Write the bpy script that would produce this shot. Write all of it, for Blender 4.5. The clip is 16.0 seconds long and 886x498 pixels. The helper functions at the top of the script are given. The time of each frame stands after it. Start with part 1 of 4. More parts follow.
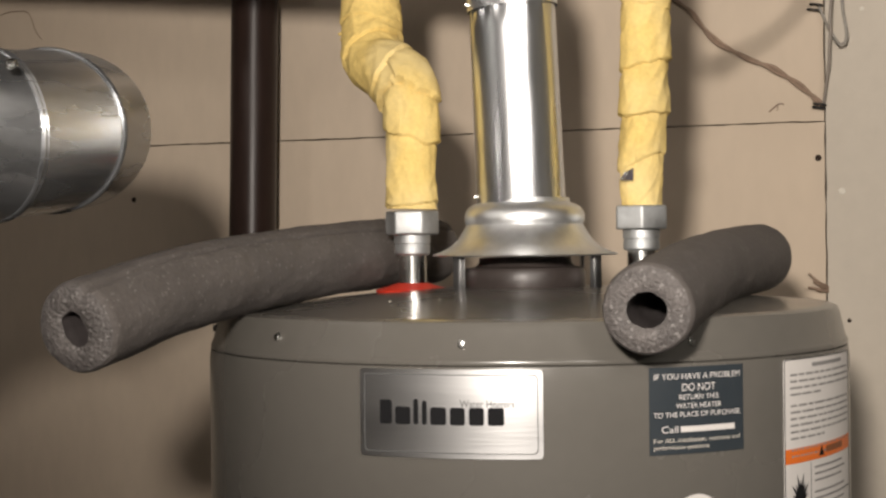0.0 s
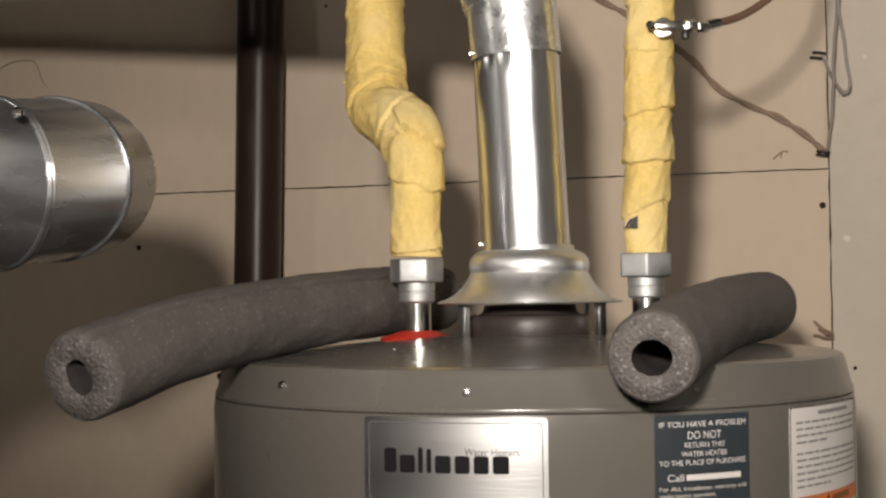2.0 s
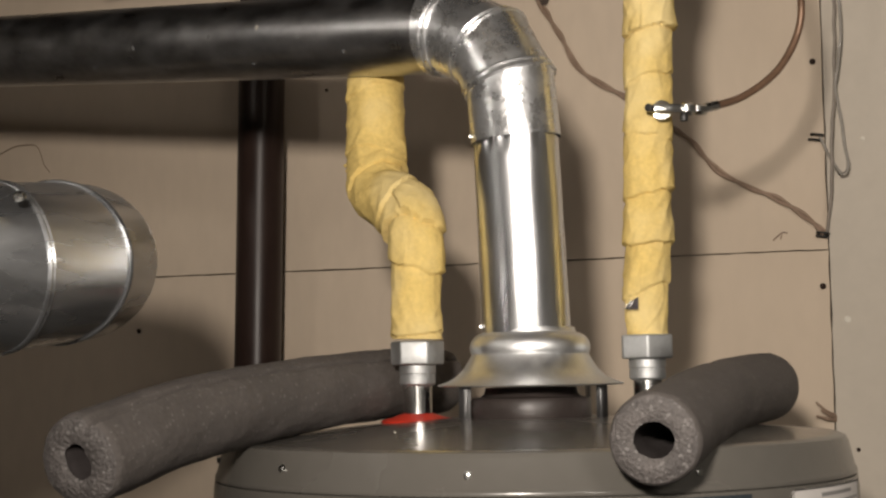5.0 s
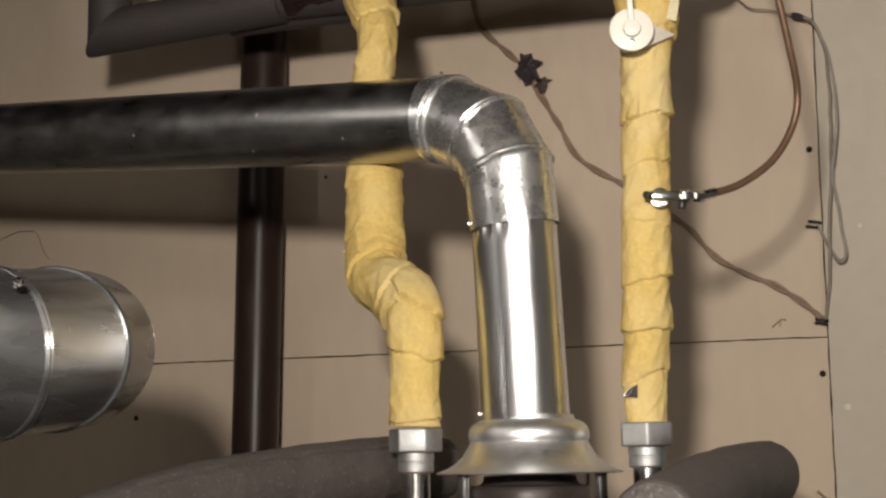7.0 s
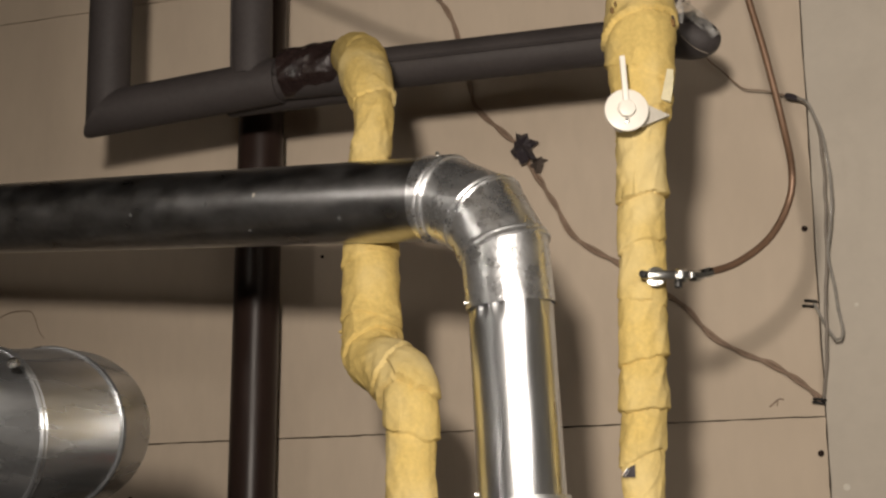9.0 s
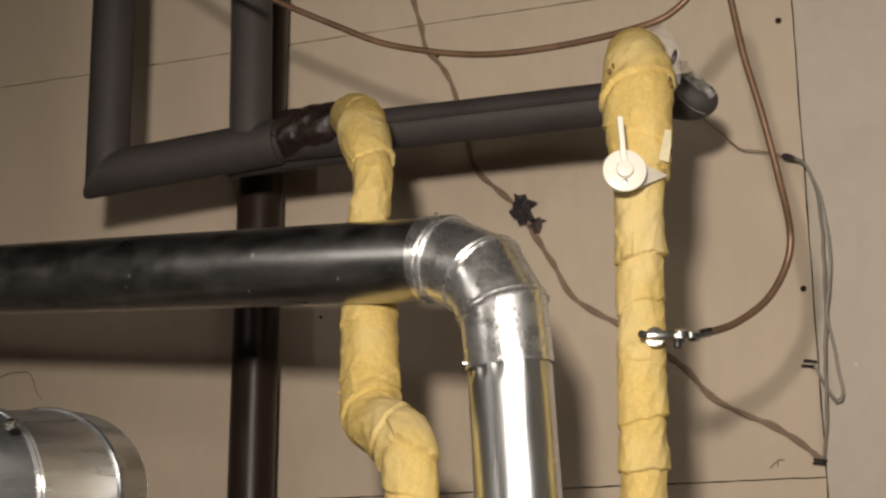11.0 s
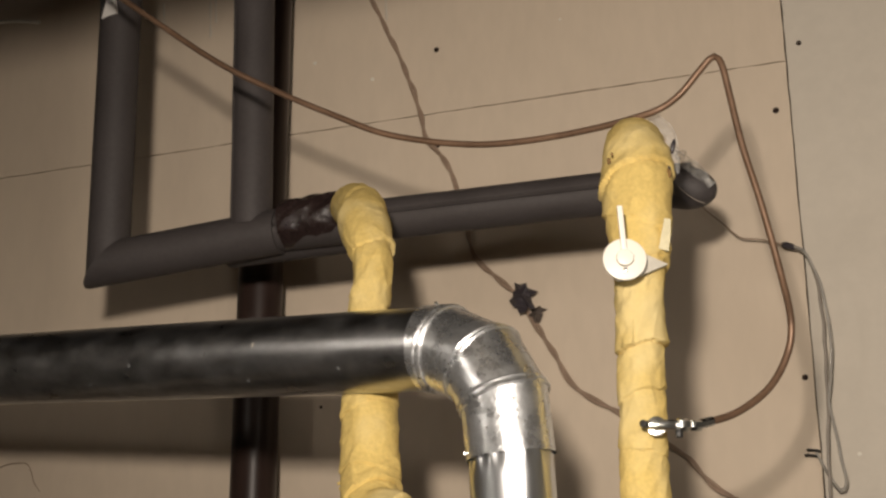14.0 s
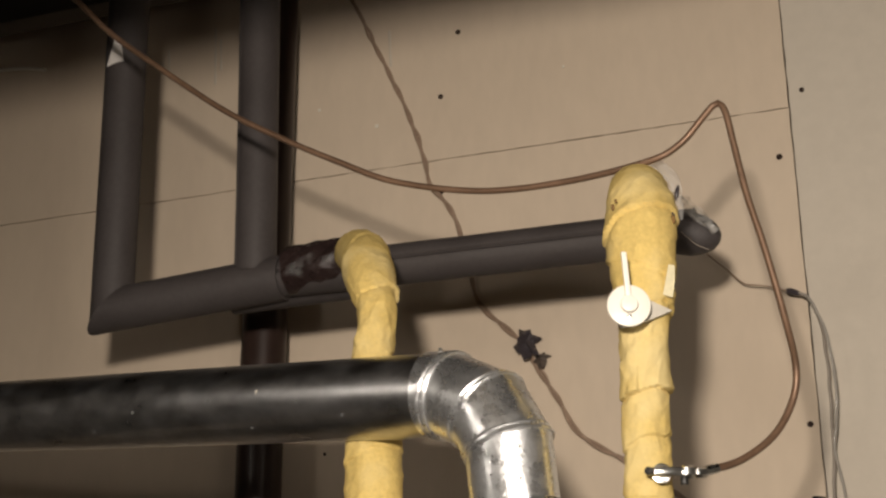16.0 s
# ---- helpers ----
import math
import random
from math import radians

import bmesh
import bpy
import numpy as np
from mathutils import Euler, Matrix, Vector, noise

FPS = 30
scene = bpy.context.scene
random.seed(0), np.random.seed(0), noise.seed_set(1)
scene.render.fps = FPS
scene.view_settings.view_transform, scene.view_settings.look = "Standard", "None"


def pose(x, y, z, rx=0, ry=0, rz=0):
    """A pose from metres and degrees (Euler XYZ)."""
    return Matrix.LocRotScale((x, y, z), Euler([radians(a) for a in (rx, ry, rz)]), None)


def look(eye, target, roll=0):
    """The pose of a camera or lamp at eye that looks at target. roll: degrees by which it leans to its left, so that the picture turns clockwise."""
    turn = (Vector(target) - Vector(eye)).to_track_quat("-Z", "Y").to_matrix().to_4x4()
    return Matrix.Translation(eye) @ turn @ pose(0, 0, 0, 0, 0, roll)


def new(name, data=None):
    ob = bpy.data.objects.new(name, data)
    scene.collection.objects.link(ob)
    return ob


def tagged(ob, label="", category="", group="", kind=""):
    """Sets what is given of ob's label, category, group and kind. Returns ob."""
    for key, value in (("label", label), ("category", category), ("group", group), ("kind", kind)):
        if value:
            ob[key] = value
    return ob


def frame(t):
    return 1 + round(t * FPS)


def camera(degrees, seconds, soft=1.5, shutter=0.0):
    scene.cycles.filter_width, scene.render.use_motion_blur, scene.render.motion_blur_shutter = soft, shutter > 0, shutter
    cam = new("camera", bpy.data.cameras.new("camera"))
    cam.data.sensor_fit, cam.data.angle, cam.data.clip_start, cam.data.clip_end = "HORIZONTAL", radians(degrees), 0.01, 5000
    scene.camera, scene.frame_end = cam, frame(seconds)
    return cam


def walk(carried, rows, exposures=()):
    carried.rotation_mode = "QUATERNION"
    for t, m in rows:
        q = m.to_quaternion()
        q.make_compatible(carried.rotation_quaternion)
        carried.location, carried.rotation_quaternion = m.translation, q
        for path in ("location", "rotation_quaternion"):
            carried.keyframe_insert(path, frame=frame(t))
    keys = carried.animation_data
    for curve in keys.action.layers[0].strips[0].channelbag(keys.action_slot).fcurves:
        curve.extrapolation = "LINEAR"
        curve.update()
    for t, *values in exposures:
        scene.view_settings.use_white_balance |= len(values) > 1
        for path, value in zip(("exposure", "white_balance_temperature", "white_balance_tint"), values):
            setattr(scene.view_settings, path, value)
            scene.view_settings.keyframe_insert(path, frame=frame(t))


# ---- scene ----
# The camera stands on one spot and tilts up along the heater's pipes.
cam = camera(32.38, 16.0, soft=2.5)
EYE = 1.45
ROWS = [
    (0, 89.658, 0.692, 19.593),
    (0.5, 90.234, 0.671, 19.656),
    (1, 90.373, 0.703, 19.673),
    (1.5, 90.666, 0.707, 19.737),
    (2, 91.450, 0.737, 19.765),
    (2.5, 91.945, 0.732, 19.774),
    (3, 92.757, 0.761, 19.728),
    (3.5, 93.086, 0.804, 19.709),
    (6, 95.989, 0.895, 19.775),
    (6.5, 96.782, 0.830, 19.702),
    (7, 97.792, 0.876, 19.737),
    (7.5, 98.858, 0.904, 19.742),
    (8, 99.584, 0.926, 19.645),
    (8.5, 100.303, 0.937, 19.657),
    (9, 100.770, 0.948, 19.611),
    (11.5, 103.628, 1.037, 19.566),
    (12, 104.275, 1.039, 19.540),
    (12.5, 105.206, 1.029, 19.544),
    (13, 105.788, 1.108, 19.527),
    (13.5, 106.096, 1.073, 19.514),
    (14, 106.383, 1.130, 19.620),
    (14.5, 106.561, 1.063, 19.691),
    (15, 107.008, 1.099, 19.623),
    (15.5, 107.722, 1.104, 19.757),
    (16, 108.125, 1.102, 19.771),
]
walk(cam, [(t, pose(0, 0, EYE, rx, ry, rz)) for t, rx, ry, rz in ROWS],
     exposures=[(0, 0.21, 6400, 10), (2, 0.03, 6430, 10), (3.5, -0.08, 6480, 10), (6, -0.15, 6500, 10), (8, -0.21, 6540, 10), (9, -0.20, 6580, 10), (11.5, -0.13, 6660, 10), (13.5, -0.01, 6720, 10), (16, 0.02, 6740, 10)])

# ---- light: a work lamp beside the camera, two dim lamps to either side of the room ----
world = bpy.data.worlds.new("room_air")
scene.world = world
world.use_nodes = True
world.node_tree.nodes["Background"].inputs[0].default_value = (0.02, 0.018, 0.015, 1)


def area_lamp(name, where, size, watts, colour):
    data = bpy.data.lights.new(name, "AREA")
    data.shape, data.size, data.energy, data.color = "DISK", size, watts, colour
    ob = new(name, data)
    ob.matrix_world = where
    return ob


beam = bpy.data.lights.new("work_lamp", "SPOT")
beam.energy, beam.color, beam.shadow_soft_size = 124.0, (1.0, 0.90, 0.800), 0.046
beam.spot_size, beam.spot_blend = radians(77), 1.0
new("work_lamp", beam).matrix_world = look((-0.038, -0.28, 1.69), (-0.29, 1.86, 1.94))
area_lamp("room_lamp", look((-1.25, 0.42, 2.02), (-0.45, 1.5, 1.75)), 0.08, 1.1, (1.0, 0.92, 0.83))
# side_lamp is unseen; broad, and set to fill the shadows right of the pipes
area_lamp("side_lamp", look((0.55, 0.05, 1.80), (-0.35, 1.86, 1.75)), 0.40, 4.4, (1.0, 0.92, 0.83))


# ---- materials ----
def mat(name, base, rough=0.6, metal=0.0, var=0.15, scale=(18.0, 140.0), bump=0.2, bump_scale=220.0, bump_dist=0.001,
        stretch=(1, 1, 1), rough_var=0.1, tint=None, tint_amount=0.35, coat=0.0, spec=0.5, spangle=0.0, alpha=1.0, speck=None):
    m = bpy.data.materials.new(name)
    m.use_nodes = True
    nt = m.node_tree
    b = nt.nodes["Principled BSDF"]
    b.inputs["Metallic"].default_value = metal
    b.inputs["Coat Weight"].default_value = coat
    b.inputs["Coat Roughness"].default_value = 0.12
    b.inputs["Specular IOR Level"].default_value = spec
    b.inputs["Alpha"].default_value = alpha
    co = nt.nodes.new("ShaderNodeTexCoord")
    mp = nt.nodes.new("ShaderNodeMapping")
    mp.inputs["Scale"].default_value = stretch
    nt.links.new(co.outputs["Object"], mp.inputs["Vector"])
    n1, n2 = nt.nodes.new("ShaderNodeTexNoise"), nt.nodes.new("ShaderNodeTexNoise")
    for n, s in ((n1, scale[0]), (n2, scale[1])):
        n.inputs["Scale"].default_value = s
        n.inputs["Detail"].default_value = 5.0
        nt.links.new(mp.outputs[0], n.inputs["Vector"])
    add = nt.nodes.new("ShaderNodeMath")
    add.operation = "ADD"
    nt.links.new(n1.outputs["Fac"], add.inputs[0])
    nt.links.new(n2.outputs["Fac"], add.inputs[1])
    ramp = nt.nodes.new("ShaderNodeMapRange")
    ramp.inputs["From Min"].default_value, ramp.inputs["From Max"].default_value = 0.6, 1.4
    ramp.inputs["To Min"].default_value, ramp.inputs["To Max"].default_value = 1 - var, 1 + var
    nt.links.new(add.outputs[0], ramp.inputs["Value"])
    mul = nt.nodes.new("ShaderNodeVectorMath")
    mul.operation = "SCALE"
    nt.links.new(ramp.outputs[0], mul.inputs["Scale"])
    mul.inputs[0].default_value = base
    last = mul.outputs[0]
    if tint:
        n3 = nt.nodes.new("ShaderNodeTexNoise")
        n3.inputs["Scale"].default_value = scale[0] * 0.45
        n3.inputs["Detail"].default_value = 3.0
        nt.links.new(co.outputs["Object"], n3.inputs["Vector"])
        r3 = nt.nodes.new("ShaderNodeMapRange")
        r3.inputs["From Min"].default_value, r3.inputs["From Max"].default_value = 0.45, 0.7
        r3.inputs["To Max"].default_value = tint_amount
        nt.links.new(n3.outputs["Fac"], r3.inputs["Value"])
        mx = nt.nodes.new("ShaderNodeMix")
        mx.data_type = "RGBA"
        nt.links.new(r3.outputs[0], mx.inputs["Factor"])
        nt.links.new(last, mx.inputs[6])
        mx.inputs[7].default_value = (*tint, 1)
        last = mx.outputs[2]
    if speck:
        v = nt.nodes.new("ShaderNodeTexVoronoi")
        v.inputs["Scale"].default_value = speck[0]
        nt.links.new(co.outputs["Object"], v.inputs["Vector"])
        sep = nt.nodes.new("ShaderNodeSeparateColor")
        nt.links.new(v.outputs["Color"], sep.inputs[0])
        rs = nt.nodes.new("ShaderNodeMapRange")
        rs.inputs["From Min"].default_value, rs.inputs["From Max"].default_value = speck[1], 1.0
        nt.links.new(sep.outputs[0], rs.inputs["Value"])
        mx = nt.nodes.new("ShaderNodeMix")
        mx.data_type = "RGBA"
        nt.links.new(rs.outputs[0], mx.inputs["Factor"])
        nt.links.new(last, mx.inputs[6])
        mx.inputs[7].default_value = (*speck[2], 1)
        last = mx.outputs[2]
    nt.links.new(last, b.inputs["Base Color"])
    rr = nt.nodes.new("ShaderNodeMapRange")
    rr.inputs["From Min"].default_value, rr.inputs["From Max"].default_value = 0.3, 0.7
    rr.inputs["To Min"].default_value, rr.inputs["To Max"].default_value = max(0.02, rough - rough_var), min(1, rough + rough_var)
    nt.links.new(n1.outputs["Fac"], rr.inputs["Value"])
    rough_out = rr.outputs[0]
    if spangle:
        v = nt.nodes.new("ShaderNodeTexVoronoi")
        v.inputs["Scale"].default_value = 420.0
        nt.links.new(co.outputs["Object"], v.inputs["Vector"])
        sep = nt.nodes.new("ShaderNodeSeparateColor")
        nt.links.new(v.outputs["Color"], sep.inputs[0])
        ma = nt.nodes.new("ShaderNodeMath")
        ma.operation = "MULTIPLY_ADD"
        nt.links.new(sep.outputs[0], ma.inputs[0])
        ma.inputs[1].default_value = spangle
        nt.links.new(rough_out, ma.inputs[2])
        rough_out = ma.outputs[0]
    nt.links.new(rough_out, b.inputs["Roughness"])
    if bump:
        n4 = nt.nodes.new("ShaderNodeTexNoise")
        n4.inputs["Scale"].default_value = bump_scale
        n4.inputs["Detail"].default_value = 6.0
        nt.links.new(mp.outputs[0], n4.inputs["Vector"])
        bp = nt.nodes.new("ShaderNodeBump")
        bp.inputs["Strength"].default_value = bump
        bp.inputs["Distance"].default_value = bump_dist
        nt.links.new(n4.outputs["Fac"], bp.inputs["Height"])
        nt.links.new(bp.outputs[0], b.inputs["Normal"])
    return m


DRYWALL = mat("drywall_paper", (0.55, 0.457, 0.357), 0.85, var=0.06, scale=(2.2, 60.0), bump=0.15, bump_scale=300, bump_dist=0.0006, tint=(0.47, 0.384, 0.290), tint_amount=0.45, spec=0.25, stretch=(1, 1, 0.4))
DRYWALL_GREY = mat("drywall_grey", (0.50, 0.45, 0.38), 0.85, var=0.06, scale=(2.2, 60.0), bump=0.15, bump_scale=300, bump_dist=0.0006, tint=(0.45, 0.40, 0.33), tint_amount=0.35, spec=0.25)
DARK_GAP = mat("dark_backing", (0.05, 0.04, 0.03), 0.9, bump=0)
CONCRETE = mat("concrete", (0.13, 0.12, 0.11), 0.9, var=0.2, scale=(3.0, 60.0))
ROOM_PAINT = mat("room_paint", (0.68, 0.67, 0.65), 0.85, var=0.08, scale=(1.5, 40.0))
JOIST = mat("old_joist_wood", (0.035, 0.024, 0.016), 0.85, var=0.35, scale=(6.0, 60.0), stretch=(0.15, 1, 1), bump=0.5)
JACKET = mat("heater_enamel", (0.118, 0.110, 0.097), 0.27, var=0.04, scale=(6.0, 80.0), bump=0.06, bump_scale=160, bump_dist=0.0006, rough_var=0.04, coat=0.25)
GALV = mat("bright_galvanised", (0.77, 0.785, 0.80), 0.30, 1.0, var=0.10, scale=(30.0, 160.0), bump=0.4, bump_scale=30, bump_dist=0.0016, stretch=(1, 1, 0.12), rough_var=0.07)
GALV_DULL = mat("dull_galvanised", (0.78, 0.79, 0.80), 0.27, 0.93, var=0.16, scale=(60.0, 220.0), bump=0.45, bump_scale=70, bump_dist=0.0020, rough_var=0.09, spangle=0.05)
GALV_HOOD = mat("hood_galvanised", (0.84, 0.85, 0.855), 0.41, 1.0, var=0.08, scale=(40.0, 170.0), bump=0.14, bump_scale=40, bump_dist=0.0009, rough_var=0.05, spangle=0.07)
GALV_DUCT = mat("duct_galvanised", (0.57, 0.585, 0.60), 0.28, 0.93, var=0.13, scale=(26.0, 120.0), bump=0.35, bump_scale=24, bump_dist=0.0020, stretch=(1.2, 0.22, 1.6), rough_var=0.08)
BLACK_FLUE = mat("smoked_steel", (0.38, 0.375, 0.375), 0.34, 1.0, var=0.22, scale=(42.0, 160.0), bump=0.14, bump_scale=60, bump_dist=0.0008, stretch=(0.6, 1, 1), rough_var=0.08, tint=(0.56, 0.58, 0.60), tint_amount=0.4)
ABS = mat("black_drain_plastic", (0.026, 0.0155, 0.0125), 0.33, var=0.3, scale=(10.0, 90.0), stretch=(1, 1, 0.25), bump=0.2, bump_scale=60, spec=0.24)
FOAM = mat("grey_pipe_foam", (0.100, 0.088, 0.081), 0.80, var=0.22, scale=(34.0, 300.0), bump=0.7, bump_scale=380, bump_dist=0.0010, spec=0.45, tint=(0.082, 0.073, 0.068), tint_amount=0.6, speck=(560.0, 0.955, (0.17, 0.157, 0.148)))
FOAM_CUT = mat("cut_foam_cells", (0.105, 0.094, 0.089), 0.62, var=0.42, scale=(90.0, 420.0), bump=0.9, bump_scale=420, bump_dist=0.0024, tint=(0.075, 0.067, 0.064), tint_amount=0.6, speck=(520.0, 0.88, (0.21, 0.197, 0.188)))
FOAM_DARK = mat("dark_pipe_foam", (0.048, 0.041, 0.040), 0.62, var=0.18, scale=(14.0, 200.0), bump=0.35, bump_scale=300, bump_dist=0.0007, spec=0.4)
YELLOW = mat("yellow_glass_wool", (0.61, 0.450, 0.155), 0.9, var=0.17, scale=(30.0, 260.0), bump=0.55, bump_scale=95, bump_dist=0.0026, tint=(0.68, 0.56, 0.29), tint_amount=0.75, spec=0.15)
ZINC = mat("zinc_plated", (0.62, 0.62, 0.60), 0.22, 1.0, var=0.08, scale=(40.0, 200.0), bump=0.1, bump_scale=80)
NUT = mat("zinc_nut", (0.50, 0.51, 0.51), 0.58, 1.0, var=0.1, scale=(60.0, 300.0), bump=0.15, bump_scale=200)
COPPER = mat("tarnished_copper", (0.175, 0.105, 0.066), 0.48, 0.45, var=0.25, scale=(25.0, 120.0), bump=0.12, bump_scale=90)
RED = mat("red_plastic", (0.58, 0.035, 0.015), 0.4, var=0.08, bump=0.1)
LEG_STEEL = mat("dark_zinc_strip", (0.30, 0.30, 0.30), 0.32, 1.0, var=0.15, bump=0.15)
OUTLET = mat("sooty_brown_steel", (0.040, 0.032, 0.029), 0.40, var=0.3, scale=(30.0, 160.0), bump=0.2)
PRINT = mat("fine_grey_print", (0.27, 0.26, 0.25), 0.8, var=0.05, bump=0, spec=0.15)
BLACK_METAL = mat("black_enamel_metal", (0.018, 0.017, 0.016), 0.45, var=0.25, bump=0.2)
WHITE = mat("white_plastic", (0.80, 0.76, 0.68), 0.42, var=0.03, bump=0.05)
PLATE = mat("brushed_aluminium", (0.72, 0.72, 0.72), 0.31, 1.0, var=0.06, scale=(20.0, 300.0), stretch=(0.04, 0.04, 1), bump=0.12, bump_scale=700, bump_dist=0.0004, rough_var=0.05)
INK = mat("black_print", (0.010, 0.010, 0.011), 0.8, var=0.05, bump=0, spec=0.15)
INK_GREY = mat("grey_print", (0.12, 0.12, 0.12), 0.8, var=0.05, bump=0, spec=0.15)
SLATE = mat("slate_label", (0.030, 0.038, 0.045), 0.42, var=0.06, bump=0)
PAPER = mat("label_paper", (0.66, 0.63, 0.60), 0.55, var=0.03, bump=0.04)
ORANGE = mat("orange_print", (0.72, 0.16, 0.02), 0.5, var=0.04, bump=0)
WIRE = mat("brown_bell_wire", (0.25, 0.175, 0.125), 0.5, var=0.25, scale=(40.0, 200.0), bump=0.2)
WIRE_GREY = mat("grey_bell_wire", (0.21, 0.18, 0.15), 0.4, var=0.2, scale=(40.0, 200.0), bump=0.2)
WIRE_PALE = mat("glossy_grey_wire", (0.30, 0.28, 0.25), 0.16, var=0.2, scale=(40.0, 200.0), bump=0.2, coat=0.6)
TAPE = mat("black_tape", (0.040, 0.033, 0.038), 0.42, var=0.3, scale=(60.0, 200.0), bump=0.4, bump_scale=120, bump_dist=0.001)
# brown for the shadow that the splice casts on the drywall
SPLICE_SHADOW = mat("splice_shadow_brown", (0.085, 0.066, 0.056), 0.6, var=0.3, scale=(60.0, 200.0), bump=0.4, bump_scale=120, bump_dist=0.001)
TAPE_SHINY = mat("crinkled_black_plastic", (0.022, 0.014, 0.013), 0.20, var=0.3, scale=(40.0, 200.0), bump=0.8, bump_scale=85, bump_dist=0.005)
FOIL = mat("foil_facing", (0.75, 0.74, 0.72), 0.2, 1.0, var=0.2, scale=(60.0, 200.0), bump=1.0, bump_scale=150, bump_dist=0.003)
SCREW_BLACK = mat("drywall_screw", (0.030, 0.019, 0.015), 0.75, bump=0, spec=0.1)
FILLER = mat("filler_patch", (0.62, 0.58, 0.50), 0.9, bump=0.1)
FACING = mat("yellowed_facing", (0.66, 0.60, 0.40), 0.85, var=0.12, scale=(60.0, 300.0), bump=0.3)
CLEAR = bpy.data.materials.new("clear_film")
CLEAR.use_nodes = True
_b = CLEAR.node_tree.nodes["Principled BSDF"]
_b.inputs["Base Color"].default_value = (0.7, 0.69, 0.66, 1)
_b.inputs["Roughness"].default_value = 0.3
_b.inputs["Alpha"].default_value = 0.19


# ---- mesh helpers ----
def thing(name, where, label, category, group="", kind=""):
    ob = new(name)
    ob.empty_display_size = 0.05
    ob.location = where
    return tagged(ob, label, category, group, kind)


def part(name, bm, material, parent=None, label="", smooth=True):
    bmesh.ops.recalc_face_normals(bm, faces=bm.faces)
    me = bpy.data.meshes.new(name)
    bm.to_mesh(me)
    bm.free()
    me.materials.append(material)
    if smooth:
        me.shade_smooth()
        me.set_sharp_from_angle(angle=radians(38))
    ob = new(name, me)
    if parent:
        ob.parent = parent
        ob.matrix_parent_inverse = Matrix.Translation(-parent.location)
    if label:
        ob["label"] = label
    return ob


def box(bm, lo, hi, bevel=0.0):
    lo, hi = Vector(lo), Vector(hi)
    made = bmesh.ops.create_cube(bm, size=1.0, matrix=Matrix.Translation((lo + hi) / 2) @ Matrix.Diagonal((*(hi - lo), 1)))
    if bevel:
        edges = list({e for v in made["verts"] for e in v.link_edges})
        bmesh.ops.bevel(bm, geom=edges, offset=bevel, segments=2, affect="EDGES", profile=0.5)


def spline(points, step):
    """Catmull-Rom through the points, resampled at about that step."""
    p = [Vector(q) for q in points]
    p = [2 * p[0] - p[1]] + p + [2 * p[-1] - p[-2]]
    dense = []
    for i in range(1, len(p) - 2):
        a, b, c, d = p[i - 1], p[i], p[i + 1], p[i + 2]
        n = max(2, int((c - b).length / step * 3))
        for k in range(n):
            u = k / n
            dense.append(0.5 * ((2 * b) + (c - a) * u + (2 * a - 5 * b + 4 * c - d) * u * u + (3 * b - a - 3 * c + d) * u ** 3))
    dense.append(p[-2])
    out, run = [dense[0]], 0.0
    for q, r in zip(dense, dense[1:]):
        run += (r - q).length
        if run >= step:
            out.append(r)
            run = 0.0
    if (out[-1] - dense[-1]).length > step * 0.3:
        out.append(dense[-1])
    return out


def frames(path, hint=(0, 0, 1)):
    """Two cross vectors at each point of a path, turned along without twist."""
    out, prev = [], None
    for i, p in enumerate(path):
        t = (path[min(i + 1, len(path) - 1)] - path[max(i - 1, 0)]).normalized()
        if prev is None:
            u = Vector(hint) - t * t.dot(Vector(hint))
            if u.length < 0.1:
                u = Vector((0, -1, 0)) - t * t.dot(Vector((0, -1, 0)))
        else:
            u = prev - t * t.dot(prev)
        u.normalize()
        prev = u
        out.append((u, t.cross(u), t))
    return out


def sweep(bm, path, radius, seg=24, cap=(True, True), hint=(0, 0, 1)):
    """A tube along a path; radius is a number or a function of (metres along, angle)."""
    rings, s = [], 0.0
    for i, (p, (u, v, t)) in enumerate(zip(path, frames(path, hint))):
        if i:
            s += (p - path[i - 1]).length
        ring = []
        for k in range(seg):
            a = 2 * math.pi * k / seg
            r = radius(s, a) if callable(radius) else radius
            ring.append(bm.verts.new(p + (u * math.cos(a) + v * math.sin(a)) * r))
        rings.append(ring)
    for a, b in zip(rings, rings[1:]):
        for k in range(seg):
            bm.faces.new((a[k], a[(k + 1) % seg], b[(k + 1) % seg], b[k]))
    if cap[0]:
        bm.faces.new(rings[0][::-1])
    if cap[1]:
        bm.faces.new(rings[-1])
    return rings


def straight(a, b, n):
    a, b = Vector(a), Vector(b)
    return [a.lerp(b, i / n) for i in range(n + 1)]


def lathe(bm, profile, centre, seg=64, close=False):
    rings = []
    for r, z in profile:
        rings.append([bm.verts.new((centre[0] + r * math.cos(2 * math.pi * k / seg), centre[1] + r * math.sin(2 * math.pi * k / seg), z)) for k in range(seg)])
    pairs = list(zip(rings, rings[1:]))
    if close:
        pairs.append((rings[-1], rings[0]))
    for a, b in pairs:
        for k in range(seg):
            bm.faces.new((a[k], a[(k + 1) % seg], b[(k + 1) % seg], b[k]))
    return rings


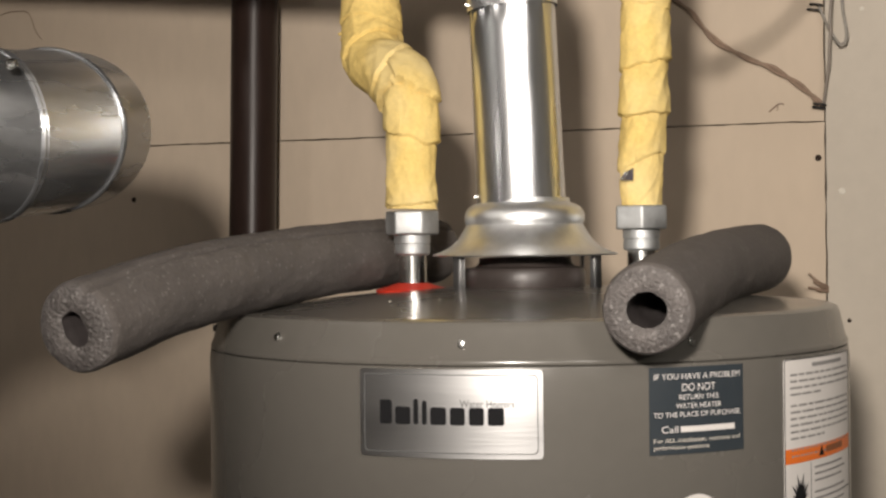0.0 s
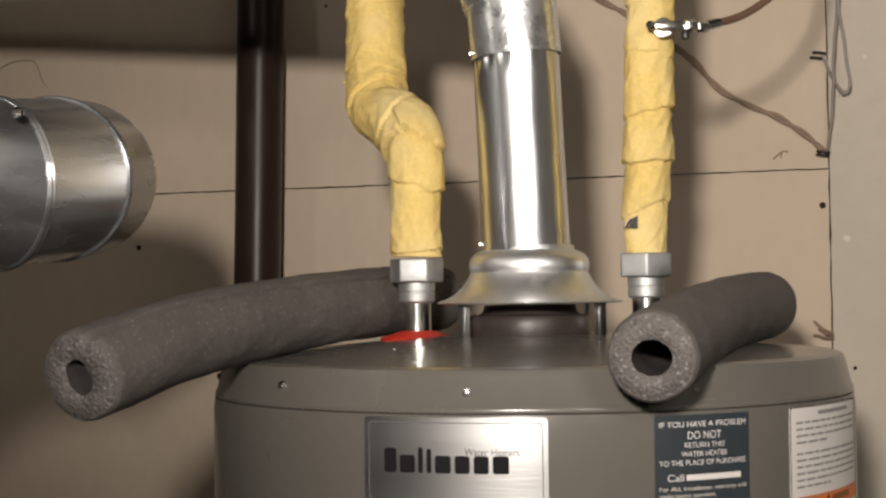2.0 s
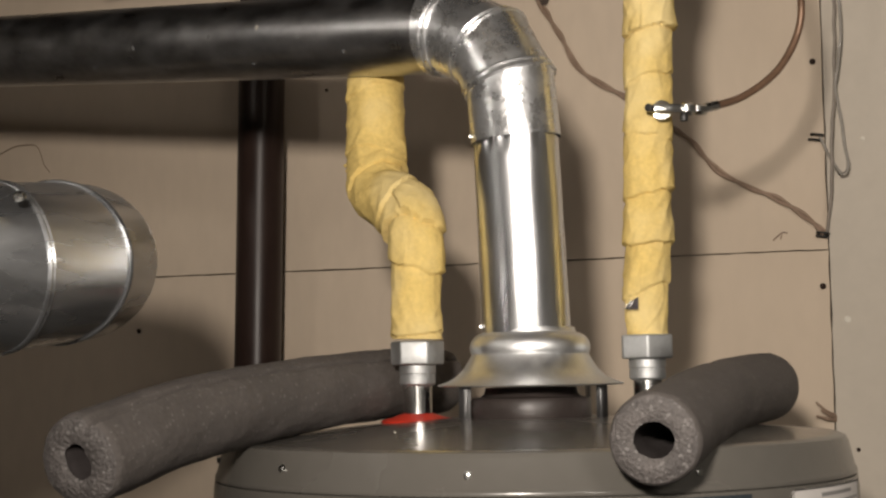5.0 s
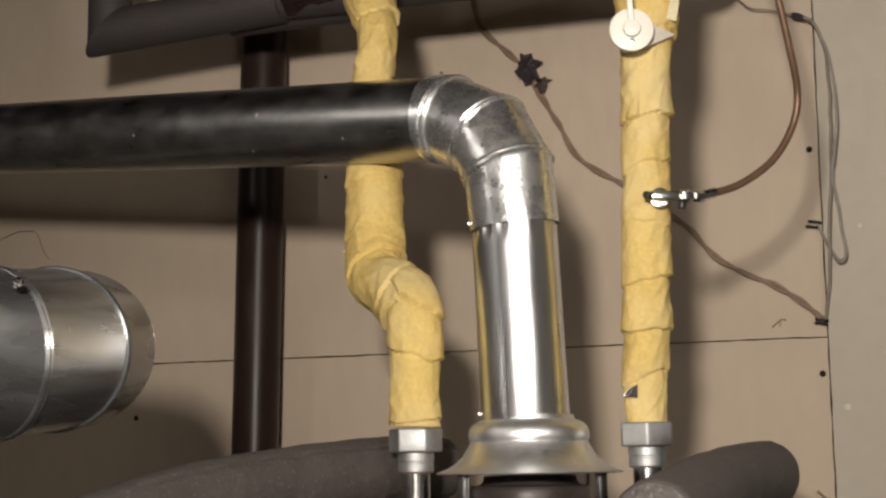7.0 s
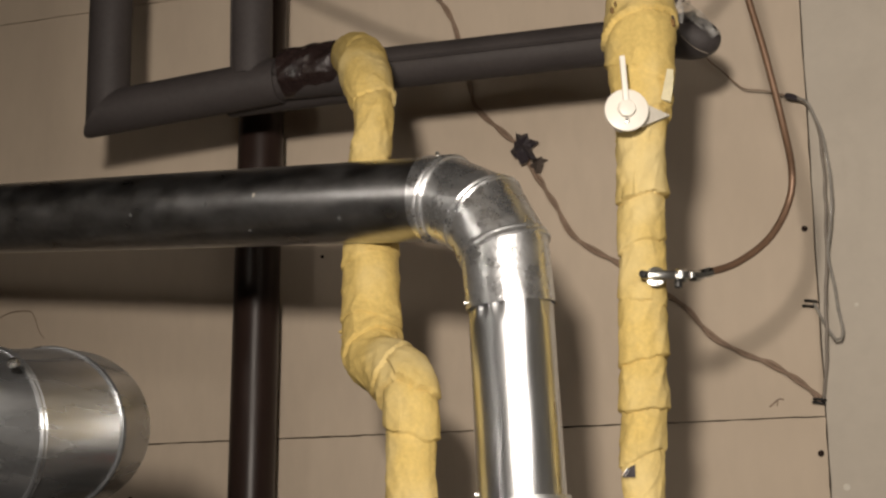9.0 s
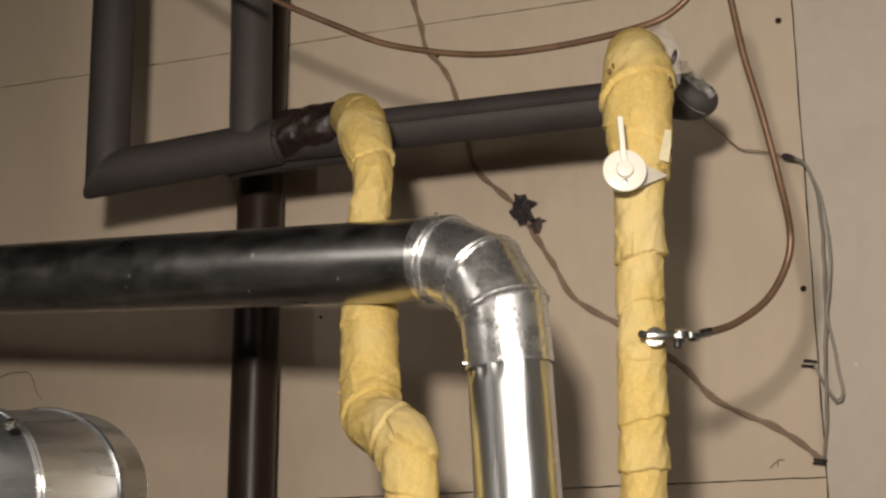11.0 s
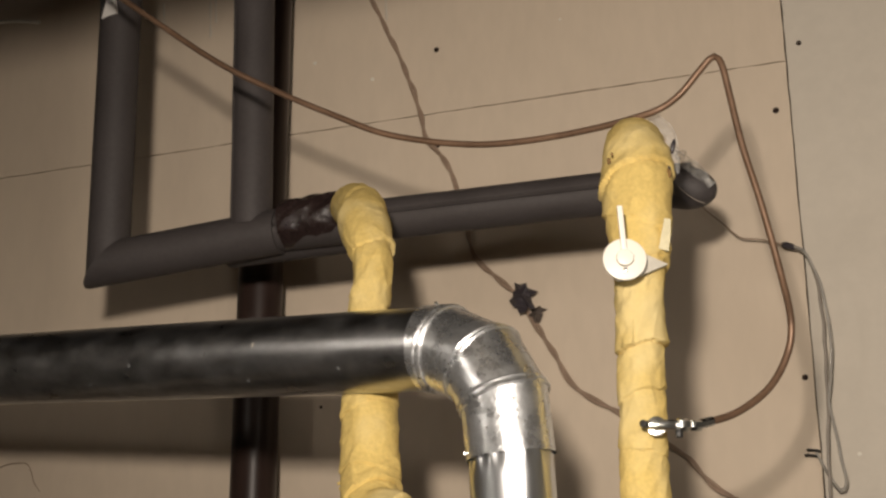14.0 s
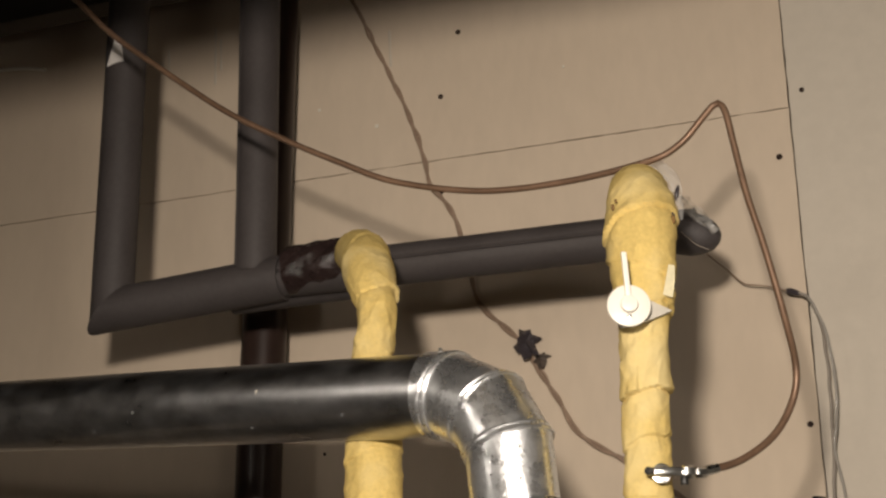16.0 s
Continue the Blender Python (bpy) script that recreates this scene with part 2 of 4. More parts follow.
def disc(bm, at, axis, r, h, seg=20, bevel=0.0):
    """A short cylinder on a surface, from the point at along the axis."""
    rot = Vector(axis).normalized().to_track_quat("Z", "Y").to_matrix().to_4x4()
    made = bmesh.ops.create_cone(bm, cap_ends=True, segments=seg, radius1=r, radius2=r, depth=h, matrix=Matrix.Translation(Vector(at) + Vector(axis).normalized() * h / 2) @ rot)
    if bevel:
        edges = [e for e in {e for v in made["verts"] for e in v.link_edges} if len(e.link_faces) == 2 and min(len(f.verts) for f in e.link_faces) < max(len(f.verts) for f in e.link_faces)]
        bmesh.ops.bevel(bm, geom=edges, offset=bevel, segments=2, affect="EDGES", profile=0.5)


def hexscrew(name, at, axis, parent, r=0.0032, material=None):
    bm = bmesh.new()
    disc(bm, at, axis, r * 1.35, 0.0008, 16)
    disc(bm, Vector(at) + Vector(axis).normalized() * 0.0008, axis, r, 0.0026, 6, 0.0005)
    return part(name, bm, material or ZINC, parent)


# ---- structure ----
WALL_Y, CEIL = 1.86, 2.62
XW, XE, YS = -2.3, 1.5, -1.7


def slab(name, lo, hi, material, label):
    bm = bmesh.new()
    box(bm, lo, hi)
    return tagged(part(name, bm, material, smooth=False), label, name.split("_")[0], kind="structure")


slab("floor", (XW - 0.1, YS - 0.1, -0.1), (XE + 0.1, WALL_Y + 0.13, 0.0), CONCRETE, "bare grey concrete basement floor")
slab("ceiling", (XW - 0.1, YS - 0.1, CEIL), (XE + 0.1, WALL_Y + 0.13, CEIL + 0.1), JOIST, "dark wooden boards of the floor above")
wall = slab("wall_north", (XW, WALL_Y + 0.016, 0.0), (XE, WALL_Y + 0.12, CEIL), DARK_GAP, "basement wall clad in unpainted tan drywall sheets")
slab("wall_south", (XW, YS - 0.1, 0.0), (XE, YS, CEIL), ROOM_PAINT, "plain grey basement wall")
slab("wall_west", (XW - 0.1, YS, 0.0), (XW, WALL_Y + 0.12, CEIL), ROOM_PAINT, "plain grey basement wall beside the heater")
slab("wall_east", (XE, YS, 0.0), (XE + 0.1, WALL_Y + 0.12, CEIL), ROOM_PAINT, "plain grey basement wall")


def panel(x0, x1, z0, z1, material, depth=0.0):
    """A drywall sheet with slightly ragged cut edges."""
    bm = bmesh.new()
    rng = random.Random(int(1000 * (x0 + 3 * z0) + 7))
    n, m = max(2, int((x1 - x0) / 0.012)), max(2, int((z1 - z0) / 0.02))
    ring = [(x0 + (x1 - x0) * i / n, z0 + rng.uniform(0, 0.0011)) for i in range(n)]
    ring += [(x1 - rng.uniform(0, 0.0011), z0 + (z1 - z0) * i / m) for i in range(m)]
    ring += [(x1 - (x1 - x0) * i / n, z1 - rng.uniform(0, 0.0011)) for i in range(n)]
    ring += [(x0 + rng.uniform(0, 0.0011), z1 - (z1 - z0) * i / m) for i in range(m)]
    f = bm.faces.new([bm.verts.new((x, WALL_Y - depth, z)) for x, z in ring])
    out = bmesh.ops.extrude_face_region(bm, geom=[f])
    bmesh.ops.translate(bm, verts=[v for v in out["geom"] if isinstance(v, bmesh.types.BMVert)], vec=(0, 0.013 + depth, 0))
    return part("drywall_sheet", bm, material, wall, smooth=False)


SEAM1, SEAM2, JOINT = 1.5855, 2.2258, -0.1785
panel(XW, JOINT - 0.0006, 0.0, SEAM1 - 0.0004, DRYWALL)
panel(XW, JOINT - 0.0006, SEAM1 + 0.0004, SEAM2 - 0.0002, DRYWALL)
panel(XW, JOINT - 0.0006, SEAM2 + 0.0002, CEIL - 0.005, DRYWALL)
panel(JOINT + 0.0004, XE, 0.0, CEIL - 0.005, DRYWALL_GREY, 0.0015)

for x, z, r in [(-1.118, 1.511, .0042), (-0.187, 1.542, .0045), (-0.190, 1.813, .0045), (-0.626, 2.415, .0045), (-0.654, 2.32, .0045), (-0.655, 2.178, .0042), (-0.161, 2.247, .0042), (-0.197, 2.16, .0048), (-0.829, 1.828, .0026), (-0.153, 1.349, .0030)]:
    bm = bmesh.new()
    r *= 0.75
    lathe(bm, [(0.0002, 0.0012), (r * 0.45, 0.0012), (r * 0.5, 0.0004), (r, 0.0004), (r * 1.15, -0.0006)], (0, 0), 16)
    bm.transform(Matrix.Translation((x, WALL_Y - 0.0018, z)) @ Matrix.Rotation(radians(90), 4, "X"))
    part("drywall_screw", bm, SCREW_BLACK, wall)
for x, z, r in [(-0.160, 1.502, .0042), (-0.135, 1.716, .0028), (-0.751, 2.291, .003), (-0.84, 2.33, .0028), (-0.475, 2.335, .002)]:
    bm = bmesh.new()
    disc(bm, (x, WALL_Y - 0.0005, z), (0, -1, 0), r, 0.0014, 12, 0.0004)
    part("filler_dab", bm, FILLER, wall)

# a board under the ceiling in front of the wall, and a heavy beam nearer the camera
bm = bmesh.new()
box(bm, (XW, 1.720, 2.490), (XE, 1.760, CEIL), 0.003)
tagged(part("ceiling_joist", bm, JOIST), "dark old wooden joist running along under the ceiling", "joist", kind="structure")
# unseen beam, added to shade the wall top; pale to brighten the metal's reflections
bm = bmesh.new()
box(bm, (XW, 0.58, 2.038), (XE, 0.72, CEIL), 0.004)
tagged(part("shade_beam", bm, ROOM_PAINT), "unseen pale beam added to shade the top of the wall", "beam", kind="structure")

# ---- water heater ----
HX, HY, HR = -0.3730, 1.2572, 0.2685
heater = thing("water_heater", (HX, HY, 0.0), "grey-brown enamelled gas water heater with silver name plate", "water heater")
bm = bmesh.new()
lathe(bm, [(0.0, 0.10), (HR - 0.01, 0.10), (HR, 0.11), (HR, 1.33), (HR, 1.352), (HR - 0.001, 1.362), (HR - 0.012, 1.366)], (HX, HY), 128)
jacket = part("jacket", bm, JACKET, heater)
bm = bmesh.new()
lathe(bm, [(0.2640, 1.3632), (0.2672, 1.3634), (0.2676, 1.3655), (0.2668, 1.3672), (0.2655, 1.3690), (0.2610, 1.3885), (0.2590, 1.3925), (0.2540, 1.3945), (0.2490, 1.3945), (0.235, 1.3955), (0.16, 1.402), (0.08, 1.4085), (0.0, 1.409)], (HX, HY), 128)
part("top_pan", bm, JACKET, heater)
for ang in (0, 90, 180, 270):
    bm = bmesh.new()
    x, y = HX + 0.21 * math.cos(radians(ang + 45)), HY + 0.21 * math.sin(radians(ang + 45))
    disc(bm, (x, y, 0.0), (0, 0, 1), 0.025, 0.102, 20, 0.004)
    part("foot", bm, BLACK_METAL, heater)


def on_jacket(deg, z, off=0.0, r=HR):
    a = radians(deg)
    return Vector((HX + (r + off) * math.sin(a), HY - (r + off) * math.cos(a), z))


def out_dir(deg):
    return Vector((math.sin(radians(deg)), -math.cos(radians(deg)), 0))


for deg, z in ((-27.7, 1.3795), (6.8, 1.3775), (42.4, 1.3765), (-62, 1.379), (110, 1.378)):
    hexscrew("pan_screw", on_jacket(deg, z, -0.0062), out_dir(deg), heater, 0.0026)


def decal(name, d0, d1, z0, z1, off, material, parent, label="", corner=0.0, thick=0.0006, skew=0.0):
    """A thin sheet bent round the jacket, with rounded corners."""
    w, h = radians(d1 - d0) * HR, z1 - z0
    pts = []
    if corner:
        for cx, cz, a0 in ((w - corner, h - corner, 0), (corner, h - corner, 90), (corner, corner, 180), (w - corner, corner, 270)):
            pts += [(cx + corner * math.cos(radians(a0 + k * 22.5)), cz + corner * math.sin(radians(a0 + k * 22.5))) for k in range(5)]
    else:
        pts = [(w, h), (0, h), (0, 0), (w, 0)]
    return bent(name, [pts], d0, z0, off, material, parent, label, thick, skew)


def bent(name, outlines, d0, z0, off, material, parent, label="", thick=0.0006, skew=0.0):
    bm = bmesh.new()
    for pts in outlines:
        f = bm.faces.new([bm.verts.new((x, 0, z)) for x, z in pts])
        out = bmesh.ops.extrude_face_region(bm, geom=[f])
        bmesh.ops.translate(bm, verts=[v for v in out["geom"] if isinstance(v, bmesh.types.BMVert)], vec=(0, -thick, 0))
    xs = [v.co.x for v in bm.verts]
    x, top = min(xs) + 0.003, max(xs)
    while x < top:
        bmesh.ops.bisect_plane(bm, geom=bm.verts[:] + bm.edges[:] + bm.faces[:], plane_co=(x, 0, 0), plane_no=(1, 0, 0))
        x += 0.004
    wrap(bm, d0, z0, off, skew)
    return part(name, bm, material, parent, label)


def wrap(bm, d0, z0, off, skew=0.0):
    for v in bm.verts:
        a = radians(d0 - 0.75) + v.co.x / HR
        r = HR + off - v.co.y
        v.co = (HX + r * math.sin(a), HY - r * math.cos(a), z0 + v.co.z + skew * v.co.x)


def lettering(body, width, height, d0, z0, off, material, parent):
    """Raised print on the jacket, fitted into width x height."""
    cu = bpy.data.curves.new("lettering", "FONT")
    cu.body = body
    cu.size = 1.0
    ob = bpy.data.objects.new("lettering", cu)
    me = bpy.data.meshes.new_from_object(ob)
    bpy.data.objects.remove(ob)
    bm = bmesh.new()
    bm.from_mesh(me)
    bpy.data.meshes.remove(me)
    xs, ys = [v.co.x for v in bm.verts], [v.co.y for v in bm.verts]
    for v in bm.verts:
        x, y = (v.co.x - min(xs)) / (max(xs) - min(xs)) * width, (v.co.y - min(ys)) / (max(ys) - min(ys)) * height
        v.co = (x, 0, y)
    wrap(bm, d0, z0, off)
    return part("lettering", bm, material, parent)


def deg_of(m):
    return math.degrees(m / HR)


# name plate: border line, maker's mark as plain shapes, small line of words
plate = decal("name_plate", -8.4, 19.65, 1.2995, 1.3608, 0.0006, PLATE, heater, "brushed silver name plate", 0.003, 0.0008)
W0 = radians(28.05) * HR


def rim(w, h, inset, line, corner=0.003):
    def rounded(i):
        c = corner
        pts = []
        for cx, cz, a0 in ((w - i - c, h - i - c, 0), (i + c, h - i - c, 90), (i + c, i + c, 180), (w - i - c, i + c, 270)):
            pts += [(cx + c * math.cos(radians(a0 + k * 30)), cz + c * math.sin(radians(a0 + k * 30))) for k in range(4)]
        return pts
    a, b = rounded(inset), rounded(inset + line)
    return [[a[k], a[(k + 1) % len(a)], b[(k + 1) % len(a)], b[k]] for k in range(len(a))]


bent("plate_border", rim(W0, 0.0613, 0.0034, 0.0006), -8.4, 1.2995, 0.0016, INK_GREY, plate, thick=0.0002)


def bar_shape(x, z, w, h):
    return [[(x, z), (x + w, z), (x + w, z + h), (x, z + h)]]


# plain black shapes in the place of the maker's mark
def block(x, z, w, h, c=0.0016):
    pts = []
    for cx, cz, a0 in ((x + w - c, z + h - c, 0), (x + c, z + h - c, 90), (x + c, z + c, 180), (x + w - c, z + c, 270)):
        pts += [(cx + c * math.cos(radians(a0 + k * 45)), cz + c * math.sin(radians(a0 + k * 45))) for k in range(3)]
    return [pts]


mark = []
for x, w, h in ((0.0, 0.0092, 0.0168), (0.0118, 0.0112, 0.0122), (0.0254, 0.0034, 0.0178), (0.0316, 0.0034, 0.0168), (0.0376, 0.0112, 0.0122), (0.0516, 0.0104, 0.0122), (0.0648, 0.0104, 0.0122), (0.0778, 0.0112, 0.0122)):
    mark += block(x, 0, w, h)
bent("maker_mark", mark, -5.0, 1.3225, 0.0016, INK, plate, "maker's mark as plain black blocks", 0.0003)
lettering("Water Heaters", 0.0375, 0.0050, 7.5, 1.3349, 0.0018, INK_GREY, plate)

# dark warning label
slate = decal("notice_label", 35.5, 51.9, 1.2995, 1.3600, 0.0004, SLATE, heater, "dark slate notice label with white print", 0.0, 0.0005)
LW = radians(16.4) * HR
for words, z, w, h in (("IF YOU HAVE A PROBLEM", 1.3515, 0.070, 0.0040), ("DO NOT", 1.3432, 0.027, 0.0052), ("RETURN THIS", 1.3372, 0.032, 0.0036),
                       ("WATER HEATER", 1.3312, 0.037, 0.0036), ("TO THE PLACE OF PURCHASE.", 1.3252, 0.071, 0.0036),
                       ("For ALL installation, warranty and", 1.3070, 0.070, 0.0038), ("performance questions.", 1.3022, 0.044, 0.0038)):
    x = (LW - w) / 2 if not words.startswith(("For", "perf")) else 0.003
    lettering(words, w, h, 35.5 + deg_of(x), z, 0.0012, PAPER if not words.startswith(("For", "perf")) else FILLER, slate)
lettering("Call", 0.0125, 0.0048, 35.5 + deg_of(0.009), 1.3145, 0.0012, PAPER, slate)
bent("number_bar", bar_shape(0, 0, 0.045, 0.0040), 35.5 + deg_of(0.0235), 1.3147, 0.0010, PAPER, slate, thick=0.0002)

# tall white instruction label with an orange band
sheet = decal("instruction_label", 61.0, 87.2, 1.1200, 1.3600, 0.0004, PAPER, heater, "white instruction label with orange band", 0.002, 0.0005)
bent("label_edge", rim(radians(26.2) * HR, 0.24, 0.0, 0.0007, 0.002), 61.0, 1.1200, 0.0011, INK, sheet, thick=0.0002)
decal("orange_band", 61.2, 87.0, 1.2835, 1.2945, 0.0011, ORANGE, sheet, "orange printed band", 0, 0.0002)
bent("warning_sign", [[(0, 0), (0.009, 0), (0.0045, 0.0075)]], 71.0, 1.2855, 0.0014, INK, sheet, thick=0.0002)
bent("print_bar", bar_shape(0, 0, 0.036, 0.0048), 73.6, 1.2870, 0.0014, mat("brown_print", (0.22, 0.07, 0.02), 0.5, bump=0), sheet, thick=0.0002)
rng = random.Random(4)
bent("print_bar", bar_shape(0, 0, 0.058, 0.0028), 69.0, 1.3530, 0.0011, PRINT, sheet, thick=0.0002)
z = 1.3475
for count in (4, 6, 2):
    for k in range(count):
        w = 0.108 if k < count - 1 else rng.uniform(0.04, 0.08)
        pieces, x = [], 0.0
        while x < w:
            l = rng.uniform(0.006, 0.018)
            pieces += bar_shape(x, 0, min(l, w - x), 0.0016)
            x += l + 0.0022
        bent("print_bar", pieces, 62.6, z, 0.0011, PRINT, sheet, thick=0.0002)
        z -= 0.0048
    z -= 0.0034
bent("rule", bar_shape(0, 0, 0.0005, 0.16), 68.3, 1.1220, 0.0011, INK_GREY, sheet, thick=0.0002)
z = 1.2770
for k in range(9):
    bent("print_bar", bar_shape(0, 0, rng.uniform(0.05, 0.08), 0.0016), 69.6, z, 0.0011, PRINT, sheet, thick=0.0002)
    z -= 0.0050 if k % 3 < 2 else 0.0085
burst = []
for k in range(9):
    a = radians(20 + 140 * k / 8)
    burst.append([(0.012 + 0.003 * math.sin(a), 0.003 * math.cos(a) * -1), (0.012 + (0.011 + 0.003 * (k % 2)) * math.cos(a), (0.016 + 0.005 * (k % 2)) * math.sin(a)), (0.012 - 0.003 * math.sin(a), 0.003 * math.cos(a))])
bent("burst_sign", burst + bar_shape(0.005, -0.008, 0.014, 0.010), 62.6, 1.2550, 0.0011, INK, sheet, thick=0.0002)

# pale round badge low on the front
bm = bmesh.new()
bmesh.ops.create_circle(bm, cap_ends=True, radius=0.021, segments=40, matrix=Matrix.Rotation(radians(90), 4, "X"))
bm.transform(Matrix.Translation((0.021, 0, 0)))
out = bmesh.ops.extrude_face_region(bm, geom=bm.faces[:])
bmesh.ops.translate(bm, verts=[v for v in out["geom"] if isinstance(v, bmesh.types.BMVert)], vec=(0, -0.0006, 0))
for i in range(1, 10):
    bmesh.ops.bisect_plane(bm, geom=bm.verts[:] + bm.edges[:] + bm.faces[:], plane_co=(0.0042 * i, 0, 0), plane_no=(1, 0, 0))
wrap(bm, 38.8, 1.2500, 0.0004)
part("round_badge", bm, PAPER, heater, "pale round sticker")

# flue outlet and ring on the pan
bm = bmesh.new()
lathe(bm, [(0.050, 1.406), (0.0515, 1.4085), (0.0518, 1.4225), (0.0500, 1.4255), (0.0430, 1.4262), (0.0400, 1.4290), (0.0390, 1.4340), (0.034, 1.4345), (0.033, 1.408)], (HX, HY), 64)
part("flue_outlet", bm, OUTLET, heater, "sooty dark flue outlet ring")
NL, NR = (-0.4713, 1.2441), (-0.2788, 1.2911)
bm = bmesh.new()
lathe(bm, [(0.011, 1.4015), (0.0305, 1.4020), (0.0325, 1.4066), (0.0295, 1.4082), (0.022, 1.4100), (0.0160, 1.4122), (0.0128, 1.4130), (0.0115, 1.403)], NL, 48)
part("red_collar", bm, RED, heater, "red plastic collar of the hot outlet")
bm = bmesh.new()
lathe(bm, [(0.011, 1.4025), (0.024, 1.4035), (0.021, 1.4075), (0.0145, 1.411), (0.0115, 1.404)], NR, 40)
part("collar", bm, BLACK_METAL, heater)
for c in (NL, NR):
    bm = bmesh.new()
    lathe(bm, [(0.0122, 1.400), (0.0122, 1.4440)], c, 32)
    part("nipple", bm, ZINC, heater)

# ---- draft hood ----
hood = thing("draft_hood", (HX, HY, 1.408), "flared galvanised draft hood standing over the flue outlet", "draft hood")
bm = bmesh.new()
prof = [(0.0790, 1.4362), (0.0795, 1.4370), (0.0720, 1.4395), (0.0640, 1.4438), (0.0575, 1.4500), (0.0530, 1.4570), (0.0508, 1.4610), (0.0502, 1.4625), (0.0514, 1.4650), (0.0516, 1.4690), (0.0505, 1.4735), (0.0475, 1.4775), (0.0430, 1.4800), (0.0392, 1.4812), (0.0384, 1.4850)]
lathe(bm, prof + [(r - 0.0012, z - 0.0004) for r, z in reversed(prof)], (HX, HY), 72, close=True)
part("hood_skirt", bm, GALV_HOOD, hood)
for lat, dep in ((-0.057, -0.036), (0.057, -0.036), (0.052, 0.040), (-0.052, 0.040)):
    x, y = HX + lat * 0.942 - dep * 0.336, HY + lat * 0.336 + dep * 0.942
    bm = bmesh.new()
    box(bm, (-0.0055, -0.0006, 1.4045), (0.0055, 0.0006, 1.4400), 0.0003)
    box(bm, (-0.0022, -0.0022, 1.4060), (0.0022, -0.0002, 1.4400), 0.0006)
    box(bm, (-0.0065, -0.0090, 1.4040), (0.0065, 0.0006, 1.4050), 0.0003)
    face = math.atan2(-(x - HX), (y - HY)) + math.pi
    bm.transform(Matrix.Translation((x, y, 0)) @ Matrix.Rotation(face + (0.5 if lat < 0 else -0.5), 4, "Z"))
    part("leg", bm, LEG_STEEL, hood)

# ---- vent pipe: riser, mitred elbow, long smoked run ----
FR = 0.0377
vent = thing("vent_pipe", (HX, HY, 1.481), "galvanised vent pipe with mitred elbow and a long dark run", "vent pipe")
R0, R1 = Vector((-0.3755, 1.2565, 1.4795)), Vector((-0.3813, 1.2550, 1.6510))


def riser_r(s, a):
    r = FR + 0.0004 - 0.0012 * s / 0.17
    top = max(0.0, min(1.0, (s - 0.152) / 0.02))
    r -= 0.0024 * top * (0.5 + 0.5 * math.cos(15 * a)) * (0.7 + 0.3 * math.cos(a * 2 + 1))
    r += 0.0011 * math.exp(-((a - 3.70) / 0.045) ** 2)
    return r + 0.0003 * noise.noise(Vector((s * 18, math.cos(a) * 2, math.sin(a) * 2)))


bm = bmesh.new()
sweep(bm, straight(R0, R1, 60), riser_r, 120, (False, False), hint=(0, -1, 0))
riser = part("riser", bm, GALV, vent, "bright galvanised pipe with crimped top")


def gore(bm, p0, n0, p1, n1, r, seg=56, steps=3):
    """A pipe piece from p0 to p1, cut by the planes there."""
    axis = (p1 - p0).normalized()
    u = axis.orthogonal().normalized()
    v = axis.cross(u)
    rings = []
    for i in range(steps + 1):
        ring = []
        for k in range(seg):
            a = 2 * math.pi * k / seg
            o = p0 + (u * math.cos(a) + v * math.sin(a)) * r
            a0 = o + axis * ((p0 - o).dot(n0) / axis.dot(n0))
            a1 = o + axis * ((p1 - o).dot(n1) / axis.dot(n1))
            ring.append(bm.verts.new(a0.lerp(a1, i / steps)))
        rings.append(ring)
    for a, b in zip(rings, rings[1:]):
        for k in range(seg):
            bm.faces.new((a[k], a[(k + 1) % seg], b[(k + 1) % seg], b[k]))
    return rings


def bead(bm, ring, r):
    """A rolled rib that follows a ring of points."""
    n = len(ring)
    c = sum(ring, Vector()) / n
    nm = (ring[0] - c).cross(ring[n // 4] - c).normalized()
    rows = []
    for p in ring:
        o = (p - c).normalized()
        rows.append([bm.verts.new(p + (o * math.cos(t) + nm * math.sin(t)) * r) for t in (0, 1.05, 2.09, 3.14, 4.19, 5.24)])
    for i in range(n):
        a, b = rows[i], rows[(i + 1) % n]
        for k in range(6):
            bm.faces.new((a[k], a[(k + 1) % 6], b[(k + 1) % 6], b[k]))


def elbow(points, r, beads, material, parent, names, twin=0.0055):
    """Mitred pieces along points; beads gives the rolled rib's radius at each inner joint."""
    p = [Vector(q) for q in points]
    dirs = [(b - a).normalized() for a, b in zip(p, p[1:])]
    normals = [dirs[0]] + [(a + b).normalized() for a, b in zip(dirs, dirs[1:])] + [dirs[-1]]
    for i in range(len(p) - 1):
        bm = bmesh.new()
        rings = gore(bm, p[i], normals[i], p[i + 1], normals[i + 1], r + 0.0006 * (i % 2))
        ring = [v.co.copy() for v in rings[0]]
        piece = part(names[i], bm, material, parent)
        if 0 < i and beads[i - 1]:
            for shift, size in ((Vector(), 1.0), (dirs[i] * twin, 0.8)):
                bm = bmesh.new()
                bead(bm, [q + shift for q in ring], beads[i - 1] * size)
                part("rib", bm, material, piece)


